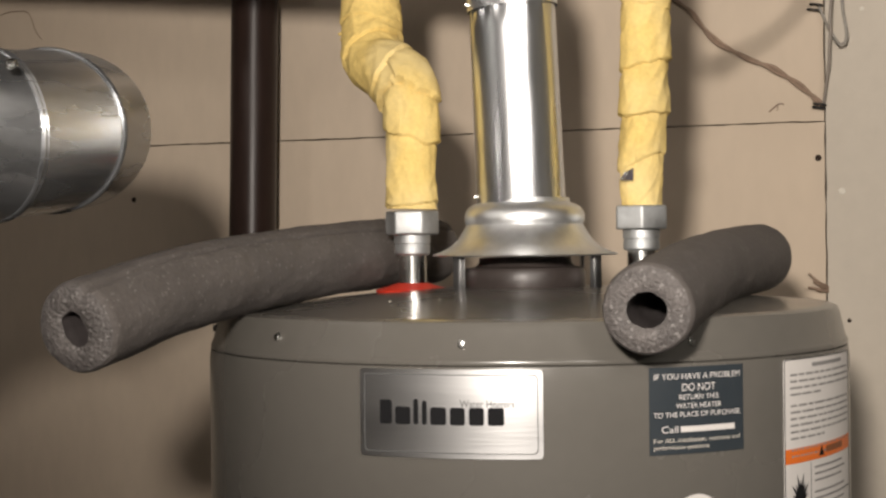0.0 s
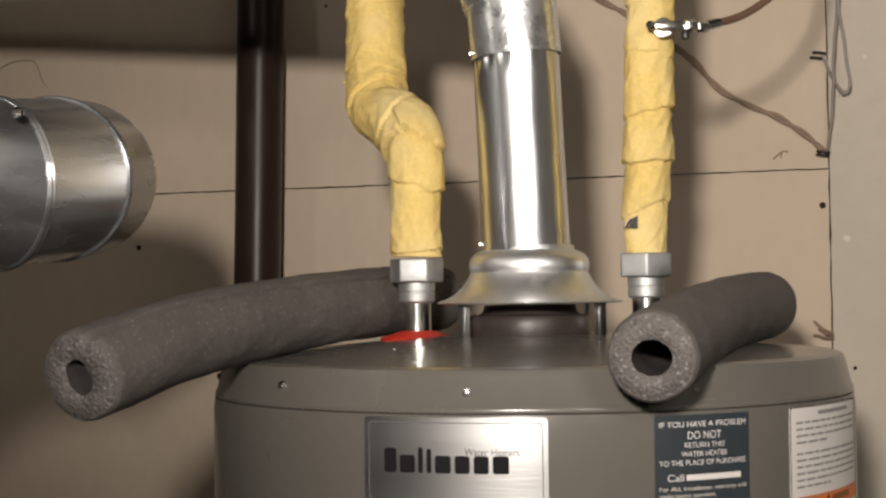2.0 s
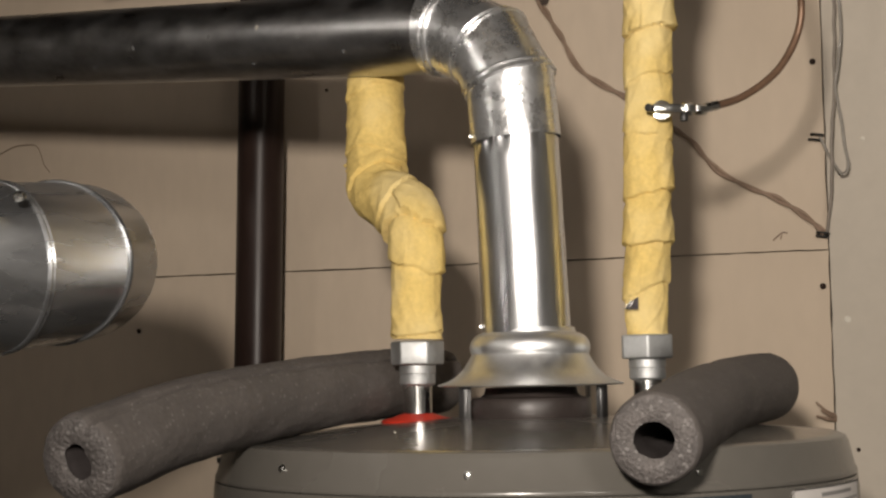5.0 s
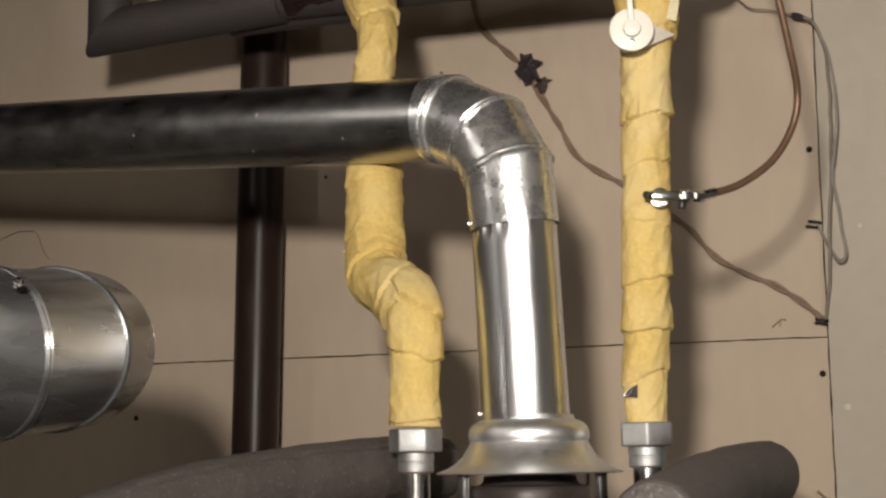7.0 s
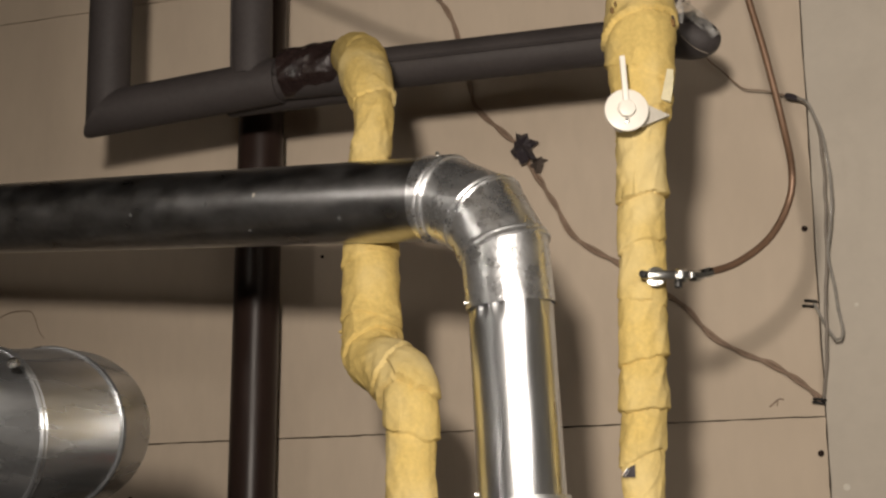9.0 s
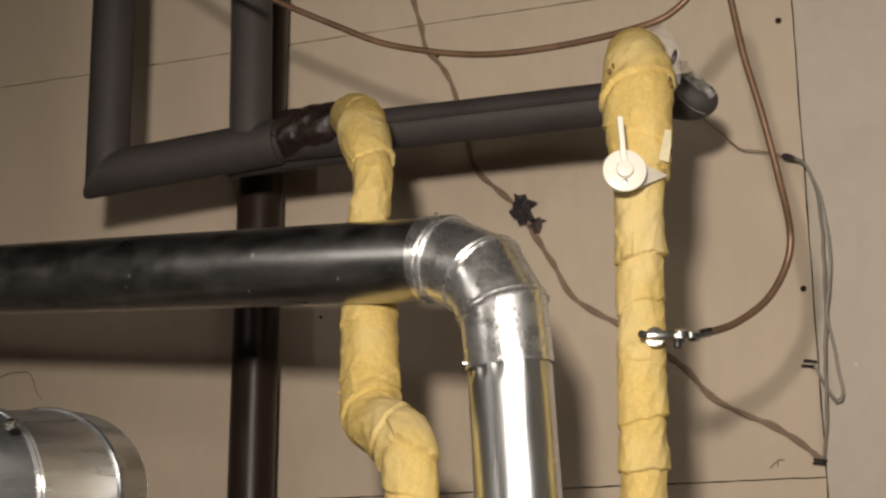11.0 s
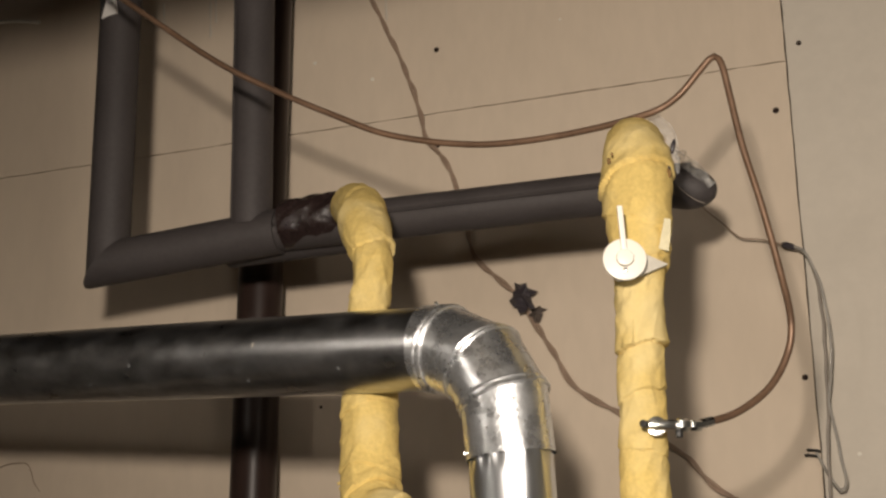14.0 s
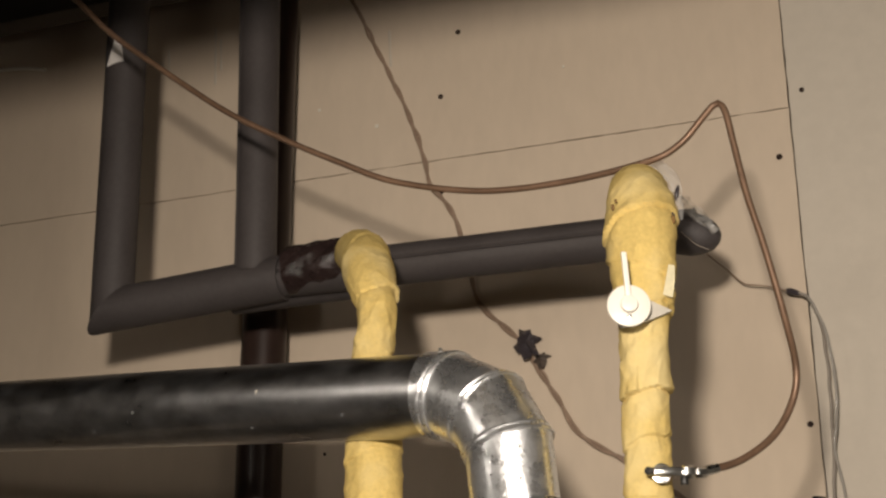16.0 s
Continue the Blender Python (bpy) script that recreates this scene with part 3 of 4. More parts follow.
J1, J2, J3, J4 = Vector((-0.3850, 1.2545, 1.6970)), Vector((-0.4050, 1.2625, 1.7315)), Vector((-0.4450, 1.2790, 1.7530)), Vector((-0.4625, 1.2850, 1.7562))
elbow([R1 - (J1 - R1).normalized() * 0.004, J1, J2, J3, J4], FR + 0.0012, (0.0018, 0.0020, 0.0020), GALV_DULL, vent, ["collar", "gore", "gore", "gore"], 0.0062)
RUN = Vector((-0.545, 0.122, 0.053)).normalized()
bm = bmesh.new()
run = straight(J4 - RUN * 0.004, J4 + RUN * 1.87, 120)
sweep(bm, run, lambda s, a: FR + 0.0012 + 0.0002 * noise.noise(Vector((s * 9, math.cos(a), math.sin(a)))), 72, (False, False))
part("horizontal_run", bm, BLACK_FLUE, vent, "smoke-darkened steel run with pale smudges")
bm = bmesh.new()
sweep(bm, straight(J4 - RUN * 0.016, J4 + RUN * 0.004, 4), FR + 0.0026, 64, (False, False))
part("end_collar", bm, GALV_DULL, vent)
for deg, z, o in ((-48, 1.4865, 0), (28, 1.4865, 0), (40, 1.663, 0.001), (39, 1.6905, 0.001), (-46, 1.650, 0.0008)):
    d = Vector((math.sin(radians(deg - 15)), -math.cos(radians(deg - 15)), 0))
    c = R0.lerp(R1, (z - R0.z) / (R1.z - R0.z))
    hexscrew("sheet_screw", c + d * (FR - 0.0004 + o), d, vent, 0.0019)
for k, (off, up) in enumerate(((-0.008, 1), (-0.008, -1))):
    d = Vector((0.05, -0.25, 1.0)).normalized() if up > 0 else Vector((0.1, -0.75, -0.8)).normalized()
    d = (d - RUN * d.dot(RUN)).normalized()
    hexscrew("sheet_screw", J4 + RUN * off + d * (FR + 0.0022), d, vent, 0.0019)
# pale scuffs on the dark run
rng = random.Random(11)
for k in (0, 2, 4, 7, 9, 11, 13):
    s = (0.13, 0.17, 0.19, 0.21, 0.24, 0.27, 0.30, 0.34, 0.36, 0.40, 0.45, 0.18, 0.145, 0.08)[k]
    a = rng.uniform(-0.9, 0.6)
    side = (Vector((0.2, -0.97, 0)) - RUN * Vector((0.2, -0.97, 0)).dot(RUN)).normalized()
    d = (side * math.cos(a) + RUN.cross(side) * math.sin(a)).normalized()
    bm = bmesh.new()
    pts = []
    for j in range(7):
        t = 2 * math.pi * j / 7
        pts.append(bm.verts.new(J4 + RUN * (s + 0.0018 * math.cos(t) * rng.uniform(0.5, 1.4)) + d * (FR + 0.0016) + RUN.cross(d) * 0.0026 * math.sin(t) * rng.uniform(0.4, 1.3)))
    bm.faces.new(pts)
    part("scuff", bm, FILLER if k == 11 else INK_GREY, vent)

# ---- wool-wrapped water pipes ----


def wool(s, a, lumps, pitch, step, seed, phase=0.0):
    """Uneven wrapped strip: overlaps step outward along a spiral."""
    q = s / pitch - a / (2 * math.pi) + phase + 0.22 * noise.noise(Vector((s * 9 + seed, math.cos(a) * 0.6, math.sin(a) * 0.6)))
    f = q - math.floor(q)
    lift = step * (f if f < 0.93 else (1 - f) / 0.07 * 0.93)
    u = s * 48 - 1.7 * math.sin(a) + 0.6 * noise.noise(Vector((s * 20 + seed, math.cos(a), 3.0)))
    lift += 0.0012 * abs(noise.noise(Vector((u, s * 9 + seed, math.cos(a) * 0.9)))) + 0.0005 * noise.noise(Vector((u * 2.7, s * 25 + seed, math.cos(a) * 2)))
    n = noise.noise(Vector((s * 22 + seed, math.cos(a) * 1.3, math.sin(a) * 1.3))) * lumps + noise.noise(Vector((s * 75 + seed, math.cos(a) * 3.5, math.sin(a) * 3.5 + 5))) * lumps * 0.35
    fold = 1 - abs(noise.noise(Vector((s * 34 - 0.9 * math.sin(a + seed) + seed, math.cos(a) * 1.1 + seed, math.sin(a) * 1.1))))
    return lift + n + 0.0008 * max(0.0, fold - 0.80) / 0.20


def flaps(s, a, edges):
    """Strip edges that stick out and hang over the wrap below."""
    lift = 0.0
    for at, tilt, high, turn in edges:
        d = s - at - tilt * math.cos(a - turn) - 0.0035 * noise.noise(Vector((math.cos(a) * 1.6, math.sin(a) * 1.6, at * 40)))
        if d <= 0:
            lift -= 0.45 * high * math.exp(d / 0.0022)
        else:
            lift += high * (0.72 + 0.5 * math.sin(1.3 * a + at * 90)) * math.exp(-d / 0.026) * min(1.0, d / 0.0012)
    return lift


def lerp_table(table, s):
    for (s0, r0), (s1, r1) in zip(table, table[1:]):
        if s <= s1:
            u = max(0.0, (s - s0) / (s1 - s0))
            return r0 + (r1 - r0) * u
    return table[-1][1]


def union(parent, c, z, r, turn):
    bm = bmesh.new()
    made = bmesh.ops.create_cone(bm, cap_ends=True, segments=6, radius1=r, radius2=r, depth=0.0205, matrix=Matrix.Translation((c[0], c[1], z)) @ Matrix.Rotation(radians(turn), 4, "Z"))
    bmesh.ops.bevel(bm, geom=list(bm.edges), offset=0.0019, segments=3, affect="EDGES", profile=0.5)
    part("union_nut", bm, NUT, parent, "large hexagonal zinc nut")
    bm = bmesh.new()
    b = z - 0.0100
    lathe(bm, [(0.0150, b), (0.0158, b - 0.001), (0.0158, b - 0.0075), (0.0150, b - 0.0082), (0.0150, b - 0.0095), (0.0155, b - 0.010), (0.0155, b - 0.0165), (0.0142, b - 0.018), (0.0120, b - 0.0185)], c, 36)
    part("coupling", bm, NUT, parent)


pipe_l = thing("wrapped_hot_pipe", (NL[0], NL[1], 1.437), "hot water pipe wrapped in yellow glass wool with double bend", "water pipe", "wrapped pipes")
LEFT = [(-0.4722, 1.2440, 1.4772), (-0.4712, 1.2441, 1.5139), (-0.4717, 1.2476, 1.5535), (-0.4781, 1.2562, 1.5823), (-0.5008, 1.2768, 1.6005), (-0.5240, 1.2958, 1.6111), (-0.5359, 1.3115, 1.6320), (-0.5400, 1.3233, 1.6612), (-0.5421, 1.3307, 1.7005), (-0.5455, 1.3370, 1.7350), (-0.5480, 1.3430, 1.7800), (-0.5492, 1.3460, 1.8201), (-0.5485, 1.3520, 1.8502), (-0.5568, 1.3700, 1.8853), (-0.5806, 1.4100, 1.9284), (-0.6105, 1.4700, 1.9663), (-0.6564, 1.5600, 2.0003)]
table = [(0, 0.0226), (0.008, 0.0212), (0.03, 0.0214), (0.07, 0.0225), (0.10, 0.0250), (0.14, 0.0272), (0.17, 0.0260), (0.22, 0.0268), (0.30, 0.0266), (0.335, 0.0240), (0.37, 0.0204), (0.40, 0.0198), (0.43, 0.0194), (0.462, 0.0196), (0.475, 0.0228), (0.50, 0.0258), (0.53, 0.0276), (0.60, 0.0262), (0.72, 0.025)]
EDGES_L = [(0.0035, 0.002, 0.0022, 1.0), (0.062, 0.006, 0.0030, 4.4), (0.101, 0.008, 0.0072, 4.6), (0.138, 0.016, 0.0026, 2.6), (0.195, 0.010, 0.0040, 1.8), (0.224, 0.006, 0.0016, 4.4), (0.285, 0.008, 0.0016, 1.5), (0.400, 0.006, 0.0014, 4.2), (0.463, 0.005, 0.0034, 2.5)]
bm = bmesh.new()
sweep(bm, spline(LEFT, 0.0013), lambda s, a: lerp_table(table, s) - 0.0015 + wool(s, a, 0.0018, 0.11, 0.0016, 3.0) + flaps(s, a, EDGES_L), 84, hint=(0, -1, 0))
part("wool_wrap", bm, YELLOW, pipe_l)
union(pipe_l, NL, 1.4652, 0.0238, 42)
bm = bmesh.new()
for k in range(5):
    a = rng.uniform(-1, 1)
    o = Vector((-0.5625 + rng.uniform(-0.003, 0.003), 1.326, 1.640 + rng.uniform(-0.006, 0.006)))
    sweep(bm, spline([o, o + Vector((-0.004, -0.004, rng.uniform(-0.001, 0.003))), o + Vector((-0.006 + 0.002 * a, -0.006, rng.uniform(0, 0.005)))], 0.003), 0.0016, 6)
part("loose_tuft", bm, YELLOW, pipe_l)

pipe_r = thing("wrapped_cold_pipe", (NR[0], NR[1], 1.437), "cold water pipe wrapped in yellow glass wool with shut-off valve", "water pipe", "wrapped pipes")
RIGHT = [(-0.2782, 1.2911, 1.4772), (-0.2782, 1.2911, 1.5024), (-0.2772, 1.2922, 1.5338), (-0.2746, 1.2932, 1.5978), (-0.2730, 1.2932, 1.6669), (-0.2709, 1.2943, 1.7476), (-0.2699, 1.2953, 1.7916), (-0.2688, 1.3058, 1.8472), (-0.2712, 1.3191, 1.9002), (-0.2771, 1.3502, 1.9456), (-0.2996, 1.4440, 1.9847), (-0.3223, 1.5675, 2.0000)]
table_r = [(0, 0.0175), (0.01, 0.0178), (0.06, 0.0192), (0.12, 0.0200), (0.20, 0.0204), (0.30, 0.0206), (0.33, 0.0222), (0.38, 0.0290), (0.42, 0.0325), (0.46, 0.0310), (0.50, 0.0275), (0.55, 0.025), (0.7, 0.024)]
EDGES_R = [(0.036, 0.009, 0.0035, 1.5), (0.077, 0.002, 0.0029, 1.6), (0.119, 0.005, 0.0043, 1.5), (0.172, 0.003, 0.0020, 4.5), (0.22, 0.006, 0.0020, 1.6), (0.263, 0.004, 0.0052, 1.6), (0.33, 0.014, 0.0032, 1.4), (0.38, 0.012, 0.0026, 4.4), (0.425, 0.01, 0.0032, 1.5)]
bm = bmesh.new()
sweep(bm, spline(RIGHT, 0.0013), lambda s, a: lerp_table(table_r, s) - 0.0012 + wool(s, a, 0.0014, 0.12, 0.0014, 11.0, 0.3) + flaps(s, a, EDGES_R), 84, hint=(0, -1, 0))
part("wool_wrap", bm, YELLOW, pipe_r)
union(pipe_r, NR, 1.4673, 0.0246, 74)
# torn scrap showing the foil underside
bm = bmesh.new()
tag0 = Vector((-0.2877, 1.2676, 1.4982))
f = bm.faces.new([bm.verts.new(tag0 + Vector(q)) for q in ((-0.0045, 0.0002, 0.0005), (0.0075, -0.0005, 0.000), (0.0080, -0.0012, 0.0105), (0.0025, -0.0014, 0.0080))])
out = bmesh.ops.extrude_face_region(bm, geom=[f])
bmesh.ops.translate(bm, verts=[v for v in out["geom"] if isinstance(v, bmesh.types.BMVert)], vec=(0, 0.0006, 0))
scrap = part("dark_patch", bm, TAPE, pipe_r, "black tape scrap with pale creases", smooth=False)
bm = bmesh.new()
for dx in (-0.0012, 0.0016):
    sweep(bm, straight(tag0 + Vector((dx - 0.002, -0.0016, 0.001)), tag0 + Vector((dx + 0.003, -0.0020, 0.0078)), 2), 0.0006, 6)
part("crease", bm, FOIL, scrap)
# shut-off valve: white disc, hub and lever
VC = Vector((-0.2730, 1.2539, 1.8089))
AX = Vector((0.31, -0.94, 0.05)).normalized()
bm = bmesh.new()
disc(bm, VC + AX * 0.006, AX, 0.0190, 0.0035, 48, 0.0012)
dial = part("valve_disc", bm, WHITE, pipe_r, "white plastic valve disc")
bm = bmesh.new()
disc(bm, VC + AX * 0.0095, AX, 0.0076, 0.006, 32, 0.0015)
part("valve_hub", bm, WHITE, dial)
bm = bmesh.new()
box(bm, (-0.0024, -0.0022, 0.0), (0.0024, 0.0022, 0.047), 0.0009)
bm.transform(Matrix.Translation(VC + AX * 0.0125) @ Matrix.Rotation(radians(18), 4, "Z") @ Matrix.Rotation(radians(-3), 4, "Y"))
part("valve_lever", bm, WHITE, dial)
bm = bmesh.new()
disc(bm, VC + AX * 0.0095 + Vector((0, 0, -0.0105)), AX, 0.0022, 0.003, 8, 0.0004)
part("valve_screw", bm, ZINC, dial)
bm = bmesh.new()
sweep(bm, straight(VC + AX * 0.007, VC - AX * 0.03, 6), 0.0085, 24)
part("valve_stem", bm, WHITE, pipe_r)
bm = bmesh.new()
side = Vector((0.942, 0.336, 0))
f = bm.faces.new([bm.verts.new(VC + q) for q in (side * 0.008 + Vector((0, 0, 0.013)), side * 0.0345 + Vector((0, 0.02, 0.003)), side * 0.014 + Vector((0, 0, -0.012)))])
out = bmesh.ops.extrude_face_region(bm, geom=[f])
bmesh.ops.translate(bm, verts=[v for v in out["geom"] if isinstance(v, bmesh.types.BMVert)], vec=(-0.002, 0.006, 0))
part("facing_flap", bm, FILLER, pipe_r, "pale paper facing turned out of the wool", smooth=False)
bm = bmesh.new()
f = bm.faces.new([bm.verts.new(q) for q in ((-0.2414, 1.2870, 1.8549), (-0.2363, 1.2900, 1.8542), (-0.2372, 1.2890, 1.8390), (-0.2397, 1.2885, 1.8248), (-0.2476, 1.2840, 1.8268), (-0.2445, 1.2845, 1.8400))])
out = bmesh.ops.extrude_face_region(bm, geom=[f])
bmesh.ops.translate(bm, verts=[v for v in out["geom"] if isinstance(v, bmesh.types.BMVert)], vec=(-0.001, 0.004, 0))
part("facing_strip", bm, FACING, pipe_r, "narrow pale strip of facing along the wool", smooth=False)
rng = random.Random(21)
CHAR = mat("charred_wool", (0.16, 0.09, 0.03), 0.9, bump=0.4)
for o, w in (((-0.2900, 1.2921, 1.9171), 0.0022), ((-0.2860, 1.2880, 1.9215), 0.0014), ((-0.2389, 1.3100, 1.9040), 0.0030)):
    bm = bmesh.new()
    bmesh.ops.create_icosphere(bm, subdivisions=2, radius=w, matrix=Matrix.Translation(o) @ Matrix.Diagonal((0.9, 0.7, 1.5, 1)))
    part("worn_hole", bm, CHAR, pipe_r)

# ---- saddle valve and copper tube ----
saddle = thing("saddle_valve", (-0.243, 1.210, 1.656), "chromed saddle valve clamped on the yellow wrapped pipe", "valve")
S0 = Vector((-0.2552, 1.2665, 1.6664))
bm = bmesh.new()
disc(bm, S0 - AX * 0.001 , AX, 0.0086, 0.0016, 32, 0.0005)
part("washer", bm, ZINC, saddle, "bright round washer")
bm = bmesh.new()
a0, a1 = S0 + AX * 0.006 - side * 0.008, S0 + AX * 0.004 + side * 0.019
box(bm, (-0.0145, -0.0035, -0.0038), (0.0145, 0.0035, 0.0038), 0.0012)
bm.transform(Matrix.Translation((a0 + a1) / 2) @ Matrix.Rotation(radians(19.6 + 12), 4, "Z"))
part("valve_body", bm, ZINC, saddle)
bm = bmesh.new()
disc(bm, a0 + AX * 0.0005 - side * 0.002, AX - side * 0.6, 0.0034, 0.006, 16, 0.0006)
part("needle_cap", bm, BLACK_METAL, saddle)
bm = bmesh.new()
disc(bm, a1 - side * 0.002, side + Vector((0, 0.3, 0)), 0.0060, 0.0095, 6, 0.0008)
part("lock_nut", bm, ZINC, saddle)
bm = bmesh.new()
disc(bm, a1 + side * 0.0075 + Vector((0, 0.003, 0)), side + Vector((0, 0.35, 0)), 0.0048, 0.011, 6, 0.0008)
part("compression_nut", bm, ZINC, saddle)
bm = bmesh.new()
disc(bm, a1 + Vector((0, 0, -0.004)) - side * 0.001, (0, 0, -1), 0.0034, 0.007, 10, 0.0006)
part("clamp_bolt", bm, BLACK_METAL, saddle)

COP = [(-0.232, 1.303, 1.671), (-0.223, 1.309, 1.673), (-0.198, 1.338, 1.685), (-0.172, 1.367, 1.710), (-0.155, 1.381, 1.742), (-0.149, 1.380, 1.773), (-0.156, 1.388, 1.823), (-0.168, 1.384, 1.890), (-0.180, 1.380, 1.946), (-0.188, 1.377, 1.999), (-0.193, 1.375, 2.030), (-0.201, 1.377, 2.040), (-0.215, 1.378, 2.028), (-0.239, 1.380, 2.005), (-0.271, 1.379, 1.991), (-0.362, 1.400, 1.990), (-0.455, 1.410, 1.997), (-0.550, 1.413, 2.022), (-0.615, 1.412, 2.054), (-0.681, 1.408, 2.090), (-0.749, 1.404, 2.132), (-0.821, 1.400, 2.188), (-0.896, 1.396, 2.250), (-0.938, 1.392, 2.295), (-0.972, 1.390, 2.330), (-1.020, 1.390, 2.420), (-1.040, 1.390, 2.620)]
bm = bmesh.new()
copper = thing("copper_tube", COP[0], "thin tarnished copper tube looping from the saddle valve", "tube")
path = spline(COP, 0.006)
sweep(bm, path, lambda s, a: 0.0034 + 0.00015 * noise.noise(Vector((s * 30, math.cos(a), math.sin(a)))), 14)
part("tube", bm, COPPER, copper)
bm = bmesh.new()
sweep(bm, path[1:4], 0.0043, 16)
part("ferrule", bm, ZINC, copper, "small bright ferrule at the valve end")

# ---- foam-covered water line ----
YF = 1.58
line = thing("insulated_water_line", (-0.6493, YF, 1.9846), "water line in dark grey foam sleeves with tape", "water line")


def sleeve(name, path, r, parent, slit=None, material=FOAM_DARK, label="", seg=40):
    def radius(s, a):
        q = r + 0.0004 * noise.noise(Vector((s * 14, math.cos(a), math.sin(a))))
        if slit is not None:
            q -= 0.0040 * math.exp(-((a - slit) / 0.075) ** 2)
        return q
    bm = bmesh.new()
    sweep(bm, path, radius, seg)
    return part(name, bm, material, parent, label)


def mitre_pipe(name, pts, r, parent, n0, n1, slit=None):
    p0, p1 = Vector(pts[0]), Vector(pts[1])
    bm = bmesh.new()
    rings = gore(bm, p0, Vector(n0).normalized(), p1, Vector(n1).normalized(), r, 40, 30)
    bm.faces.new(rings[0])
    bm.faces.new(rings[-1])
    return part(name, bm, FOAM_DARK, parent)


CORN = Vector((-0.9940, YF, 1.9749))
mitre_pipe("foam_sleeve", (CORN, (-0.9880, YF, 2.6200)), 0.0265, line, (-1, 0, 1), (0, 0, 1))
mitre_pipe("foam_sleeve", (CORN, (-0.7575, YF, 1.9884)), 0.0273, line, (-1, 0, 1), (1, 0, 0))
sleeve("foam_sleeve", straight((-0.7597, YF, 1.9884), (-0.2630, YF, 1.9824), 60), 0.0242, line, slit=1.5, seg=96)
sleeve("foam_sleeve", straight((-0.7960, YF - 0.002, 1.9965), (-0.7981, YF, 2.6200), 50), 0.0254, line, slit=5.5, seg=96)
sleeve("foam_sleeve", straight((-0.8398, YF + 0.028, 1.9819), (-0.6493, YF + 0.028, 1.9830), 20), 0.0222, line)
bm = bmesh.new()
f = bm.faces.new([bm.verts.new(q) for q in ((-1.0021, 1.5524, 2.2965), (-0.9798, 1.5524, 2.3005), (-0.9837, 1.5524, 2.3285), (-0.9931, 1.5524, 2.3319))])
out = bmesh.ops.extrude_face_region(bm, geom=[f])
bmesh.ops.translate(bm, verts=[v for v in out["geom"] if isinstance(v, bmesh.types.BMVert)], vec=(0, 0.004, 0))
part("tape_tag", bm, PAPER, line, "crumpled silver tape tag", smooth=False)
bm = bmesh.new()
sweep(bm, straight((-0.7500, YF - 0.001, 1.9945), (-0.6623, YF - 0.001, 1.9985), 60), lambda s, a: 0.0298 + 0.0020 * noise.noise(Vector((s * 60, math.cos(a) * 3, math.sin(a) * 3))) + 0.0007 * math.sin(7 * a + 160 * s), 60)
part("tape_wrap", bm, TAPE_SHINY, line, "crinkled shiny black plastic wrap")


def film_strip(points, width, seed):
    """A crumpled strip of thin plastic film along a path."""
    path = spline(points, 0.0022)
    bm = bmesh.new()
    rows = []
    for i, (p, (u, v, t)) in enumerate(zip(path, frames(path, (0, -1, 0)))):
        row = []
        for k in range(9):
            w = (k / 8 - 0.5) * width * (1 + 0.35 * noise.noise(Vector((i * 0.11, seed, k * 0.2))))
            lift = 0.0045 * noise.noise(Vector((i * 0.16 + seed, k * 0.75, seed))) + 0.002 * abs(noise.noise(Vector((i * 0.5, k * 1.6, seed))))
            row.append(bm.verts.new(p + v * w + u * lift))
        rows.append(row)
    for a, b in zip(rows, rows[1:]):
        for k in range(8):
            bm.faces.new((a[k], a[k + 1], b[k + 1], b[k]))
    out = bmesh.ops.extrude_face_region(bm, geom=bm.faces[:])
    bmesh.ops.translate(bm, verts=[q for q in out["geom"] if isinstance(q, bmesh.types.BMVert)], vec=(0, 0.0003, 0))
    return part("clear_wrap", bm, CLEAR, line, "torn clear plastic film")


film_strip([(-0.2700, 1.405, 2.0000), (-0.2535, 1.392, 1.9762), (-0.2478, 1.392, 1.9555), (-0.2510, 1.395, 1.9330)], 0.012, 2.0)
film_strip([(-0.2560, 1.43, 1.9700), (-0.2560, 1.50, 1.9820), (-0.2480, 1.548, 1.9800), (-0.2385, 1.556, 1.9690)], 0.016, 5.0)
# two small dark patches beside the film and the wool
for o, w, h in (((-0.2475, 1.388, 1.9580), 0.0024, 0.0080), ((-0.2420, 1.318, 1.9085), 0.0034, 0.0070)):
    bm = bmesh.new()
    bmesh.ops.create_icosphere(bm, subdivisions=2, radius=1.0, matrix=Matrix.Translation(o) @ Matrix.Rotation(0.25, 4, "Y") @ Matrix.Diagonal((w, w, h, 1)))
    part("dark_patch", bm, TAPE, line, "small dark patch beside the film")
bm = bmesh.new()
sweep(bm, spline([(-0.2728, 1.540, 1.9690), (-0.2610, 1.5525, 1.9577), (-0.2474, 1.5545, 1.9500)], 0.003), 0.0006, 6)
part("film_edge", bm, WIRE_GREY, line)
bm = bmesh.new()
sweep(bm, straight((-0.2835, YF, 1.9822), (-0.2375, YF, 1.9700), 48), lambda s, a: 0.0236 * max(0.0, 1 - max(0.0, (s - 0.010) / 0.0377) ** 2.0) ** 0.5 + 0.0006, 40)
part("foam_end", bm, FOAM_DARK, line, "rounded closed end of the foam sleeve")

# ---- drain pipe ----
bm = bmesh.new()
sweep(bm, straight((-0.9364, 1.793, 0.0), (-0.8727, 1.790, 2.62), 40), 0.0303, 48)
tagged(part("drain_pipe", bm, ABS), "glossy black plastic drain pipe standing by the wall", "drain pipe")

# ---- loose foam tubes lying on the heater ----


